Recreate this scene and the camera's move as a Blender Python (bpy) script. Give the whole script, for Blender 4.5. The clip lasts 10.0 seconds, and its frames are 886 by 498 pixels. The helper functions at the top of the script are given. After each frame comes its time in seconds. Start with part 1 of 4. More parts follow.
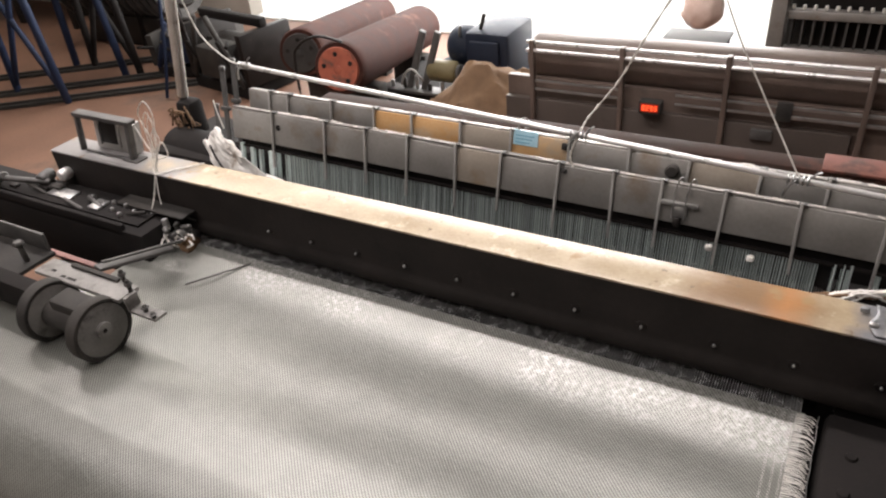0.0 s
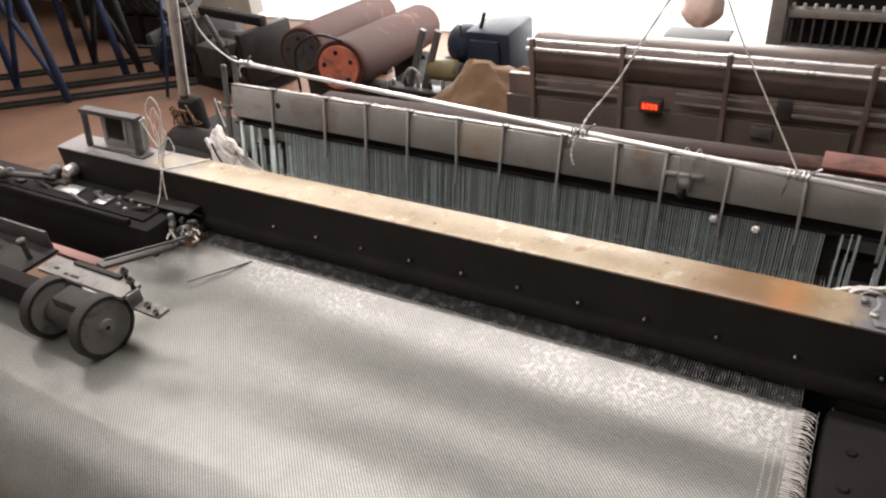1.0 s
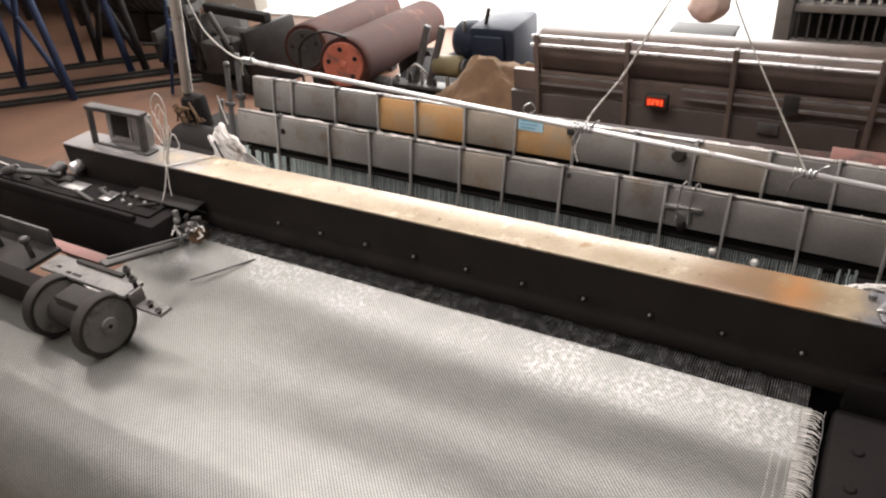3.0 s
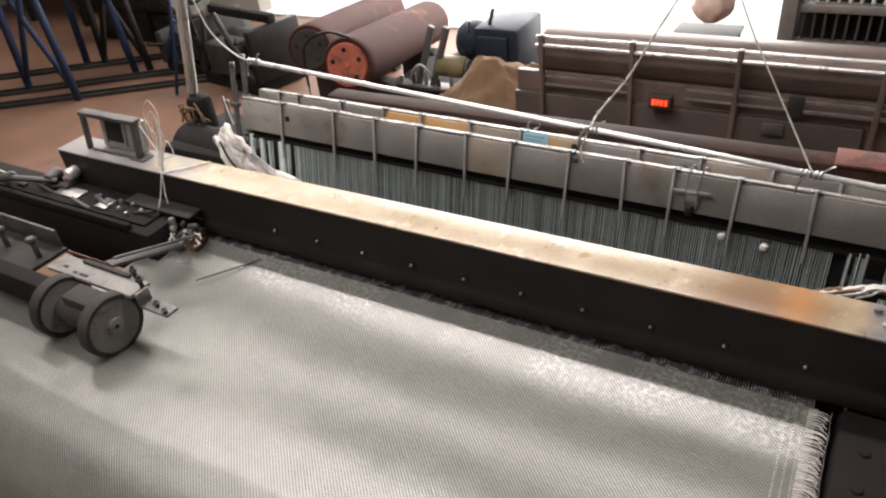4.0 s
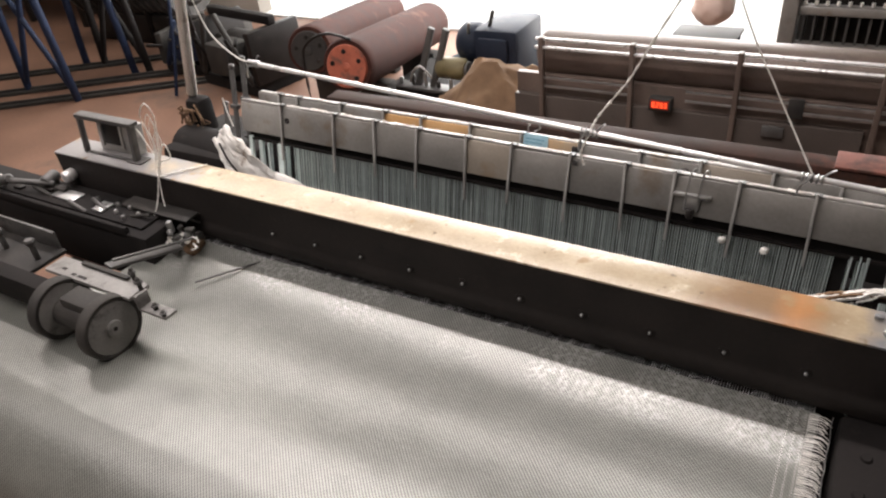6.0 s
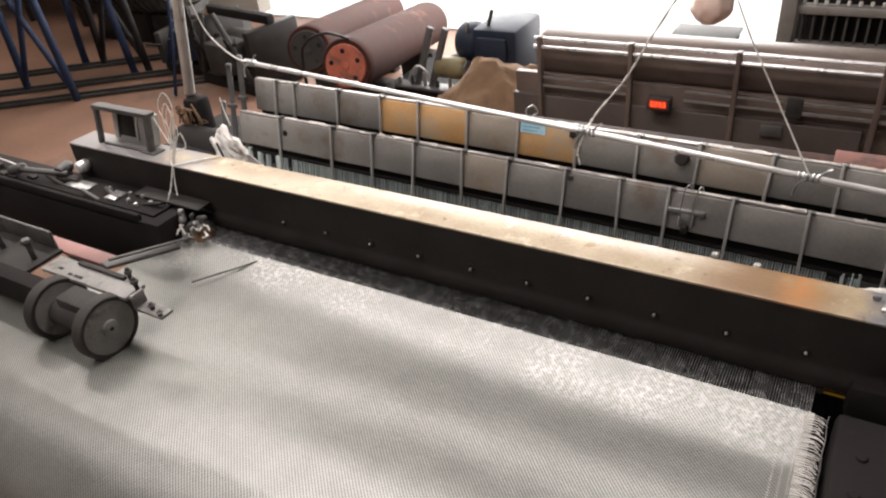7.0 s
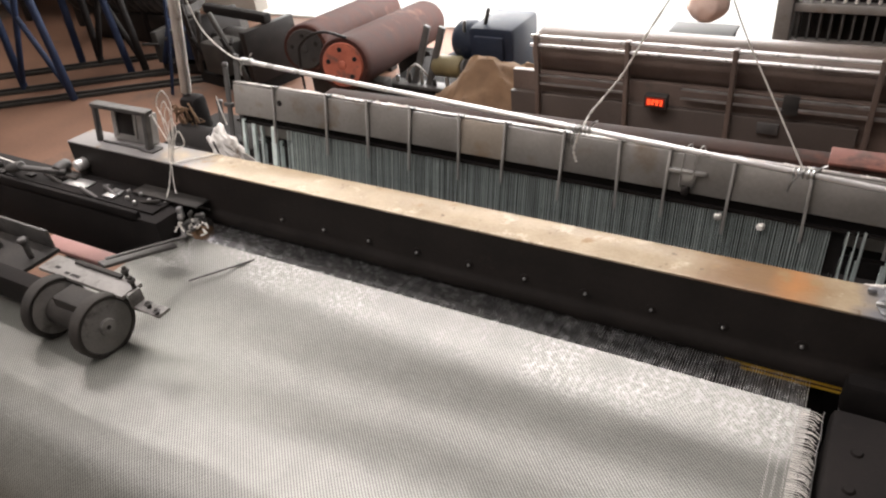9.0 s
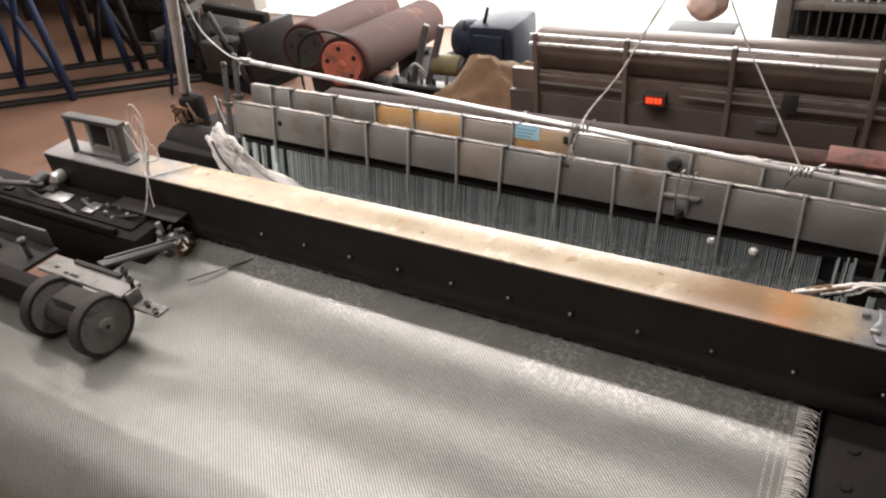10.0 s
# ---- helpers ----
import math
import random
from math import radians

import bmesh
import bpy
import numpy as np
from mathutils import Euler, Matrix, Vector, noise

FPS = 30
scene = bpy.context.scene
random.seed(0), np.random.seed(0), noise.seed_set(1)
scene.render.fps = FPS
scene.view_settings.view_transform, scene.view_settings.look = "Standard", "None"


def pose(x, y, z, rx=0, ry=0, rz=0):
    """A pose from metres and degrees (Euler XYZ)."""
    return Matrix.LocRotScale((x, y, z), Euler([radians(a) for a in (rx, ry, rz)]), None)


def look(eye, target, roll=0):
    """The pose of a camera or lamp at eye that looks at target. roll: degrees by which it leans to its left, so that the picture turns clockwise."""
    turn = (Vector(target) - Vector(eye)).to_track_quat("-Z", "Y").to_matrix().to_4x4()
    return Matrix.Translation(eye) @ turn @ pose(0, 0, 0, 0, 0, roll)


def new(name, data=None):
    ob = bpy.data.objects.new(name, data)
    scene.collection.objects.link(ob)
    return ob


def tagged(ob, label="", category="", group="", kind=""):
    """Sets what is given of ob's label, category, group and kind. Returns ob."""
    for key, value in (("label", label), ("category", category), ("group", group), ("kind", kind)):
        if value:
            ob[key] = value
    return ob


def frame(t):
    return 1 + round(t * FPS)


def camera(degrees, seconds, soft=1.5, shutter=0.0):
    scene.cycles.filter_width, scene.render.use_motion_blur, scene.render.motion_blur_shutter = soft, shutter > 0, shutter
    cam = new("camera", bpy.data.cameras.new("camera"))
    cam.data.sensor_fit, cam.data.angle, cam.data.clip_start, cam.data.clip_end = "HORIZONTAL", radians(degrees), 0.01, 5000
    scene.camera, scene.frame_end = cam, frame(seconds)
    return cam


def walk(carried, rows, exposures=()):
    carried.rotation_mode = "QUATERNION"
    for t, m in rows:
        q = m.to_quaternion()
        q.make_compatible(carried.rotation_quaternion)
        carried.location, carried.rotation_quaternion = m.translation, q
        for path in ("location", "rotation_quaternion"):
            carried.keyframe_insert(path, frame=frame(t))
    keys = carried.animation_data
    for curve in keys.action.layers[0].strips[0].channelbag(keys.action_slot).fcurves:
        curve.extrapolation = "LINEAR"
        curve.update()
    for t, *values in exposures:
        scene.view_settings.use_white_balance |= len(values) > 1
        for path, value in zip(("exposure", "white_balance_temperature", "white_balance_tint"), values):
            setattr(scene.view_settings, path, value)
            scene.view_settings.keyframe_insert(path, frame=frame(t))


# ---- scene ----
cam = camera(63.93, 10.0, soft=2.2)

# seconds, eye x y z, pitch below level, yaw, roll
VIEW = [
    (0, 0.0053, 0.0004, 1.6504, 33.928, -32.455, -6.214),
    (0.5, 0.0028, -0.0037, 1.6501, 33.936, -32.533, -6.295),
    (1, 0.0060, -0.0049, 1.6503, 33.994, -32.477, -6.281),
    (1.5, 0.0078, -0.0028, 1.6505, 34.045, -32.483, -6.359),
    (2, 0.0065, -0.0010, 1.6490, 34.088, -32.527, -6.434),
    (2.5, 0.0068, 0.0028, 1.6481, 34.218, -32.796, -6.585),
    (4, 0.0031, 0.0001, 1.6494, 34.181, -33.342, -6.805),
    (4.5, 0.0015, -0.0018, 1.6505, 34.109, -33.333, -6.739),
    (5, 0.0009, -0.0022, 1.6497, 34.076, -33.319, -6.673),
    (5.5, 0.0000, 0.0000, 1.6500, 34.077, -33.251, -6.624),
    (7, 0.0051, 0.0062, 1.6487, 34.118, -33.274, -6.671),
    (7.5, 0.0078, 0.0065, 1.6492, 34.155, -33.215, -6.754),
    (8, 0.0077, 0.0052, 1.6487, 34.144, -33.139, -6.692),
    (8.5, 0.0075, 0.0049, 1.6484, 34.175, -33.129, -6.746),
    (9, 0.0081, 0.0051, 1.6478, 34.220, -33.102, -6.765),
    (9.5, 0.0097, 0.0055, 1.6472, 34.238, -33.144, -6.878),
    (10, 0.0112, 0.0054, 1.6487, 34.307, -33.129, -6.905),
]


def aim(x, y, z, pitch, yaw, roll):
    a, b = radians(pitch), radians(yaw)
    ahead = Vector((math.sin(b) * math.cos(a), math.cos(b) * math.cos(a), -math.sin(a)))
    return look((x, y, z), Vector((x, y, z)) + ahead, roll)


walk(cam, [(r[0], aim(*r[1:])) for r in VIEW], exposures=[(0.0, 0.05), (10.0, 0.05)])

# ---- light: a daylit gate in the far wall, a tube row over the loom, two added fills ----
world = bpy.data.worlds.new("sky")
scene.world = world
world.use_nodes = True
wn, wl = world.node_tree.nodes, world.node_tree.links
sky = wn.new("ShaderNodeTexSky")
sky.sky_type, sky.sun_disc = "NISHITA", False
sky.sun_elevation, sky.sun_rotation = radians(48), radians(20)
wl.new(sky.outputs["Color"], wn["Background"].inputs["Color"])
wn["Background"].inputs["Strength"].default_value = 0.12


def area(name, eye, target, sx, sy, power, colour):
    lamp = bpy.data.lights.new(name, "AREA")
    lamp.shape, lamp.size, lamp.size_y = "RECTANGLE", sx, sy
    lamp.energy, lamp.color = power, colour
    ob = new(name, lamp)
    ob.matrix_basis = look(eye, target)
    return ob


area("gate_daylight", (-1.9, 4.5, 1.35), (-1.9, 0.8, 0.9), 2.9, 2.4, 190, (1.0, 0.96, 0.94))
area("ceiling_tube", (-1.2, 1.34, 2.75), (-1.2, 0.95, 1.0), 2.8, 0.09, 56, (1.0, 0.915, 0.895))
# these two are unseen fill lamps, added to lift the dark areas
area("aisle_tube", (-4.7, 3.3, 3.3), (-4.4, 3.0, 0.0), 2.4, 0.2, 90, (1.0, 0.93, 0.86))
area("front_tube", (-1.6, -0.3, 3.45), (-1.4, 0.0, 0.9), 2.8, 2.0, 74, (1.0, 0.915, 0.90))


# ---- materials ----
def mat(name, low, high, rough=0.6, metal=0.0, scale=30.0, fine=400.0, bump=0.2, spots=None, spot_scale=6.0, spot_at=0.6, rough_var=0.15, spec=0.5, tones=None):
    m = bpy.data.materials.new(name)
    m.use_nodes = True
    n, l = m.node_tree.nodes, m.node_tree.links
    b = n["Principled BSDF"]
    b.inputs["Metallic"].default_value = metal
    b.inputs["Specular IOR Level"].default_value = spec
    co = n.new("ShaderNodeTexCoord")
    big = n.new("ShaderNodeTexNoise")
    big.inputs["Scale"].default_value, big.inputs["Detail"].default_value = scale, 5.0
    small = n.new("ShaderNodeTexNoise")
    small.inputs["Scale"].default_value, small.inputs["Detail"].default_value = fine, 3.0
    for t in (big, small):
        l.new(co.outputs["Object"], t.inputs["Vector"])
    mix = n.new("ShaderNodeMath")
    mix.operation = "MULTIPLY_ADD"
    l.new(small.outputs["Fac"], mix.inputs[0])
    mix.inputs[1].default_value = 0.4
    l.new(big.outputs["Fac"], mix.inputs[2])
    ramp = n.new("ShaderNodeValToRGB")
    ramp.color_ramp.elements[0].position, ramp.color_ramp.elements[1].position = 0.35, 1.05
    ramp.color_ramp.elements[0].color, ramp.color_ramp.elements[1].color = (*low, 1), (*high, 1)
    l.new(mix.outputs[0], ramp.inputs["Fac"])
    out = ramp.outputs["Color"]
    if spots:
        patch = n.new("ShaderNodeTexNoise")
        patch.inputs["Scale"].default_value, patch.inputs["Detail"].default_value = spot_scale, 8.0
        patch.inputs["Roughness"].default_value = 0.65
        l.new(co.outputs["Object"], patch.inputs["Vector"])
        edge = n.new("ShaderNodeMapRange")
        edge.inputs["From Min"].default_value, edge.inputs["From Max"].default_value = spot_at, spot_at + 0.12
        l.new(patch.outputs["Fac"], edge.inputs["Value"])
        blend = n.new("ShaderNodeMixRGB")
        blend.inputs["Color2"].default_value = (*spots, 1)
        l.new(edge.outputs["Result"], blend.inputs["Fac"])
        l.new(out, blend.inputs["Color1"])
        out = blend.outputs["Color"]
    if tones:
        info = n.new("ShaderNodeObjectInfo")
        tone = n.new("ShaderNodeMapRange")
        tone.inputs["To Min"].default_value, tone.inputs["To Max"].default_value = tones
        l.new(info.outputs["Random"], tone.inputs["Value"])
        hsv = n.new("ShaderNodeHueSaturation")
        l.new(tone.outputs["Result"], hsv.inputs["Value"])
        l.new(out, hsv.inputs["Color"])
        out = hsv.outputs["Color"]
    l.new(out, b.inputs["Base Color"])
    rr = n.new("ShaderNodeMapRange")
    rr.inputs["To Min"].default_value, rr.inputs["To Max"].default_value = max(0.04, rough - rough_var), min(1.0, rough + rough_var)
    l.new(big.outputs["Fac"], rr.inputs["Value"])
    l.new(rr.outputs["Result"], b.inputs["Roughness"])
    bp = n.new("ShaderNodeBump")
    bp.inputs["Strength"].default_value, bp.inputs["Distance"].default_value = bump, 0.002
    l.new(mix.outputs[0], bp.inputs["Height"])
    l.new(bp.outputs["Normal"], b.inputs["Normal"])
    return m


def glow(name, colour, strength):
    m = bpy.data.materials.new(name)
    m.use_nodes = True
    b = m.node_tree.nodes["Principled BSDF"]
    b.inputs["Base Color"].default_value = (*[c * 0.3 for c in colour], 1)
    b.inputs["Emission Color"].default_value = (*colour, 1)
    b.inputs["Emission Strength"].default_value = strength
    return m


BLACK = mat("black_oily_steel", (0.007, 0.006, 0.0057), (0.019, 0.0155, 0.014), 0.5, 0.0, 14, 120, 0.6, (0.05, 0.038, 0.031), 9, 0.62, spec=0.2, rough_var=0.22)
DARK = mat("dark_machine_steel", (0.012, 0.012, 0.012), (0.05, 0.045, 0.04), 0.7, 0.0, 12, 250, 0.3, spec=0.25)
# duller copy of BLACK: stands in for shade on housing and in heald gaps
DULL_BLACK = mat("dull_black_steel", (0.007, 0.0065, 0.0065), (0.018, 0.0155, 0.0145), 0.75, 0.0, 14, 300, 0.35, (0.035, 0.03, 0.026), 12, 0.64, spec=0.14)
WHEELM = mat("rubbed_grey_wheel", (0.13, 0.124, 0.118), (0.25, 0.24, 0.225), 0.55, 0.1, 22, 260, 0.25, (0.05, 0.045, 0.04), 16, 0.6)
IRON = mat("cast_iron_grey", (0.045, 0.044, 0.043), (0.12, 0.115, 0.11), 0.55, 0.3, 18, 260, 0.3, (0.03, 0.028, 0.026), 12, 0.6)
FRAME = mat("heald_board_grey", (0.17, 0.161, 0.149), (0.30, 0.287, 0.268), 0.46, 0.25, 9, 160, 0.2, (0.19, 0.15, 0.115), 11, 0.57, tones=(0.82, 1.16))
TANBOARD = mat("tan_stained_board", (0.25, 0.215, 0.175), (0.37, 0.325, 0.27), 0.55, 0.1, 10, 160, 0.2, (0.26, 0.18, 0.11), 9, 0.55)
RUST = mat("rust_stained_board", (0.44, 0.22, 0.065), (0.56, 0.37, 0.19), 0.6, 0.0, 9, 200, 0.3, (0.40, 0.31, 0.21), 7, 0.5)
BAR = mat("worn_flat_bar", (0.28, 0.27, 0.26), (0.48, 0.47, 0.45), 0.42, 0.4, 25, 300, 0.15)
WIRE = mat("bright_heald_wire", (0.40, 0.47, 0.46), (0.64, 0.72, 0.70), 0.42, 0.35, 40, 400, 0.1, tones=(0.6, 1.2))
CHROME = mat("polished_rod", (0.6, 0.59, 0.58), (0.8, 0.79, 0.78), 0.3, 0.45, 30, 300, 0.05)
STEEL = mat("bare_steel", (0.3, 0.3, 0.3), (0.55, 0.55, 0.54), 0.35, 0.9, 30, 300, 0.15)
WHITE = mat("white_twine", (0.55, 0.53, 0.48), (0.8, 0.78, 0.74), 0.85, 0.0, 60, 500, 0.4)
RAG = mat("dirty_white_film", (0.70, 0.66, 0.60), (0.92, 0.90, 0.86), 0.55, 0.0, 25, 200, 0.6, (0.26, 0.19, 0.13), 24, 0.55)
YELLOW = mat("yellow_band", (0.55, 0.33, 0.02), (0.72, 0.46, 0.05), 0.45, 0.0, 20, 300, 0.1, (0.3, 0.17, 0.02), 30, 0.62)
ORANGE = mat("orange_red_paint", (0.24, 0.055, 0.03), (0.40, 0.115, 0.065), 0.7, 0.0, 22, 200, 0.3, (0.12, 0.055, 0.04), 14, 0.53)
MAROON = mat("red_brown_roller", (0.024, 0.0105, 0.0085), (0.056, 0.022, 0.017), 0.8, 0.0, 12, 200, 0.3, (0.10, 0.045, 0.032), 5, 0.57, spec=0.12)
BLUE = mat("blue_painted_steel", (0.008, 0.0125, 0.028), (0.015, 0.026, 0.06), 0.65, 0.0, 14, 200, 0.2, (0.02, 0.02, 0.03), 6, 0.6, spec=0.25)
FLOOR = mat("brown_concrete_floor", (0.098, 0.047, 0.028), (0.205, 0.108, 0.070), 0.7, 0.0, 2.2, 60, 0.3, (0.07, 0.05, 0.04), 1.1, 0.58)
WALL = mat("dusty_plaster", (0.34, 0.30, 0.26), (0.5, 0.46, 0.41), 0.85, 0.0, 2, 80, 0.2)
ROOF = mat("grey_roof_sheet", (0.25, 0.25, 0.25), (0.38, 0.38, 0.37), 0.7, 0.0, 2, 60, 0.1)
SACK = mat("brown_sackcloth", (0.10, 0.058, 0.030), (0.20, 0.122, 0.068), 0.9, 0.0, 14, 260, 0.7)
BROWN = mat("brown_machine_panel", (0.070, 0.050, 0.041), (0.15, 0.110, 0.090), 0.5, 0.2, 5, 150, 0.15, (0.05, 0.04, 0.035), 3, 0.6)
PINK = mat("pink_oxide_paint", (0.42, 0.22, 0.20), (0.54, 0.31, 0.28), 0.6, 0.0, 10, 150, 0.2)
BAGM = mat("pinkish_plastic_bag", (0.62, 0.44, 0.36), (0.85, 0.68, 0.6), 0.4, 0.0, 12, 120, 0.5)
BLUELABEL = mat("pale_blue_label", (0.35, 0.62, 0.75), (0.55, 0.78, 0.88), 0.5, 0.0, 60, 500, 0.05)
OLDRUST = mat("dark_rust", (0.05, 0.028, 0.02), (0.11, 0.06, 0.04), 0.85, 0.0, 14, 200, 0.4, (0.20, 0.08, 0.04), 5, 0.58, spec=0.2)
LED = glow("led_digits", (1.0, 0.10, 0.03), 3.0)
LEDBACK = mat("red_display_window", (0.25, 0.02, 0.01), (0.45, 0.04, 0.02), 0.3, 0.0, 20, 200, 0.05)
DAY = glow("daylight_outside", (1.0, 0.99, 0.97), 5.0)
WARP = mat("grey_warp_wire", (0.44, 0.44, 0.44), (0.74, 0.74, 0.73), 0.26, 0.65, 60, 500, 0.1)
FOIL = mat("crumpled_grey_foil", (0.09, 0.09, 0.095), (0.24, 0.245, 0.255), 0.45, 0.3, 30, 200, 0.5, (0.10, 0.09, 0.09), 26, 0.58)


def tan_top():
    """Worn pale lacquer on the sley cap: scuffs along it, rust towards one end."""
    m = mat("worn_tan_cap", (0.27, 0.205, 0.125), (0.47, 0.385, 0.265), 0.34, 0.0, 16, 180, 0.5, (0.60, 0.53, 0.41), 22, 0.57, spec=0.8)
    n, l = m.node_tree.nodes, m.node_tree.links
    b = n["Principled BSDF"]
    old = b.inputs["Base Color"].links[0].from_socket
    co = n.new("ShaderNodeTexCoord")
    sep = n.new("ShaderNodeSeparateXYZ")
    l.new(co.outputs["Object"], sep.inputs[0])
    ns = n.new("ShaderNodeTexNoise")
    ns.inputs["Scale"].default_value, ns.inputs["Detail"].default_value = 14, 6
    l.new(co.outputs["Object"], ns.inputs["Vector"])

    def zone(at, width, colour, prev, lo=0.95, hi=1.5):
        d = n.new("ShaderNodeMath")
        d.operation = "SUBTRACT"
        l.new(sep.outputs["X"], d.inputs[0])
        d.inputs[1].default_value = at
        a = n.new("ShaderNodeMath")
        a.operation = "ABSOLUTE"
        l.new(d.outputs[0], a.inputs[0])
        r = n.new("ShaderNodeMapRange")
        r.inputs["From Min"].default_value, r.inputs["From Max"].default_value = width, 0.0
        l.new(a.outputs[0], r.inputs["Value"])
        p = n.new("ShaderNodeMath")
        p.operation = "ADD"
        l.new(r.outputs["Result"], p.inputs[0])
        l.new(ns.outputs["Fac"], p.inputs[1])
        e = n.new("ShaderNodeMapRange")
        e.inputs["From Min"].default_value, e.inputs["From Max"].default_value = lo, hi
        l.new(p.outputs[0], e.inputs["Value"])
        x = n.new("ShaderNodeMixRGB")
        x.inputs["Color2"].default_value = (*colour, 1)
        l.new(e.outputs["Result"], x.inputs["Fac"])
        l.new(prev, x.inputs["Color1"])
        return x.outputs["Color"]

    c = zone(-0.04, 0.20, (0.21, 0.125, 0.06), old, 0.9, 1.35)
    c = zone(0.0, 0.07, (0.42, 0.19, 0.065), c, 1.0, 1.7)
    c = zone(0.13, 0.11, (0.17, 0.17, 0.18), c, 0.85, 1.15)
    c = zone(-1.36, 0.62, (0.27, 0.262, 0.258), c, 0.9, 1.12)
    for sc, at, col in ((48, 0.64, (0.17, 0.12, 0.07)), (20, 0.63, (0.30, 0.20, 0.10))):
        sp = n.new("ShaderNodeTexNoise")
        sp.inputs["Scale"].default_value, sp.inputs["Detail"].default_value = sc, 7
        l.new(co.outputs["Object"], sp.inputs["Vector"])
        e = n.new("ShaderNodeMapRange")
        e.inputs["From Min"].default_value, e.inputs["From Max"].default_value = at, at + 0.06
        l.new(sp.outputs["Fac"], e.inputs["Value"])
        x = n.new("ShaderNodeMixRGB")
        x.inputs["Color2"].default_value = (*col, 1)
        l.new(e.outputs["Result"], x.inputs["Fac"])
        l.new(c, x.inputs["Color1"])
        c = x.outputs["Color"]
    l.new(c, b.inputs["Base Color"])
    return m


TAN = tan_top()


def mesh_cloth():
    """Twill-woven mesh: diagonal ribs as relief and gaps, with a glossy thread."""
    m = mat("woven_mesh", (0.160, 0.162, 0.145), (0.226, 0.228, 0.205), 0.33, 0.28, 24, 150, 0.05, rough_var=0.06, spec=1.0)
    n, l = m.node_tree.nodes, m.node_tree.links
    b = n["Principled BSDF"]
    old = b.inputs["Base Color"].links[0].from_socket
    co = n.new("ShaderNodeTexCoord")
    hs = []
    turn = n.new("ShaderNodeMapping")
    turn.inputs["Rotation"].default_value = (0, 0, radians(-44))
    l.new(co.outputs["Object"], turn.inputs["Vector"])
    for axis, pitch in (("X", 0.0036), ("Y", 0.0046)):
        w = n.new("ShaderNodeTexWave")
        w.wave_type, w.bands_direction, w.wave_profile = "BANDS", axis, "SIN"
        w.inputs["Scale"].default_value = 2 * math.pi / 20 / pitch
        w.inputs["Distortion"].default_value = 0.0
        w.inputs["Detail Scale"].default_value = 0.3
        l.new(turn.outputs["Vector"], w.inputs["Vector"])
        hs.append(w.outputs["Fac"])
    mx = n.new("ShaderNodeMath")
    mx.operation = "MULTIPLY_ADD"
    l.new(hs[1], mx.inputs[0])
    mx.inputs[1].default_value = 0.2
    l.new(hs[0], mx.inputs[2])
    gap = n.new("ShaderNodeMapRange")
    gap.inputs["From Min"].default_value, gap.inputs["From Max"].default_value = 0.1, 0.75
    gap.inputs["To Min"].default_value, gap.inputs["To Max"].default_value = 0.30, 1.08
    l.new(mx.outputs[0], gap.inputs["Value"])
    hsv = n.new("ShaderNodeHueSaturation")
    l.new(gap.outputs["Result"], hsv.inputs["Value"])
    l.new(old, hsv.inputs["Color"])
    # glints of light painted pale in the weave just in front of the fell
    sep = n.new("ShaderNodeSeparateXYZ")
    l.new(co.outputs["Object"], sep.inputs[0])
    sparkle = n.new("ShaderNodeTexNoise")
    sparkle.inputs["Scale"].default_value, sparkle.inputs["Detail"].default_value = 170, 8
    l.new(co.outputs["Object"], sparkle.inputs["Vector"])
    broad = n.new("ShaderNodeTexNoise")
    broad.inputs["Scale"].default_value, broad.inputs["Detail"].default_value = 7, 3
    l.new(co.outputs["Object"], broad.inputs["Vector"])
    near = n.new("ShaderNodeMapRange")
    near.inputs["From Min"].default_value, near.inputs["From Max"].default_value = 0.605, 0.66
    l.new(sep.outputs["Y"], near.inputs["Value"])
    glint = n.new("ShaderNodeMapRange")
    glint.inputs["From Min"].default_value, glint.inputs["From Max"].default_value = 0.44, 0.70
    l.new(sparkle.outputs["Fac"], glint.inputs["Value"])
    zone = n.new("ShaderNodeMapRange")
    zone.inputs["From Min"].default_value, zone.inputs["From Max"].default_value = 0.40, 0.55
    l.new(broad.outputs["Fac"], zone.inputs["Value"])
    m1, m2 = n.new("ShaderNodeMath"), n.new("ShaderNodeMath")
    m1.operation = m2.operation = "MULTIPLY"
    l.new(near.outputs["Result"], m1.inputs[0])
    l.new(glint.outputs["Result"], m1.inputs[1])
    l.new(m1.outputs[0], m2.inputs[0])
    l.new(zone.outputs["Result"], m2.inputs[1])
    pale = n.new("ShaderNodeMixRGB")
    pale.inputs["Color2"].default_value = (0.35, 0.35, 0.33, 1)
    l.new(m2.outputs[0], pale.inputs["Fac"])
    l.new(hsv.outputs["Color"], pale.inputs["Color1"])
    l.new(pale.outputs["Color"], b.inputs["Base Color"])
    grain = n.new("ShaderNodeTexNoise")
    grain.inputs["Scale"].default_value, grain.inputs["Detail"].default_value = 120, 5
    l.new(co.outputs["Object"], grain.inputs["Vector"])
    both = n.new("ShaderNodeMath")
    both.operation = "MULTIPLY_ADD"
    l.new(grain.outputs["Fac"], both.inputs[0])
    both.inputs[1].default_value = 2.6
    l.new(mx.outputs[0], both.inputs[2])
    bp = n.new("ShaderNodeBump")
    bp.inputs["Strength"].default_value, bp.inputs["Distance"].default_value = 0.2, 0.0009
    l.new(both.outputs[0], bp.inputs["Height"])
    l.new(bp.outputs["Normal"], b.inputs["Normal"])
    return m


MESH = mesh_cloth()


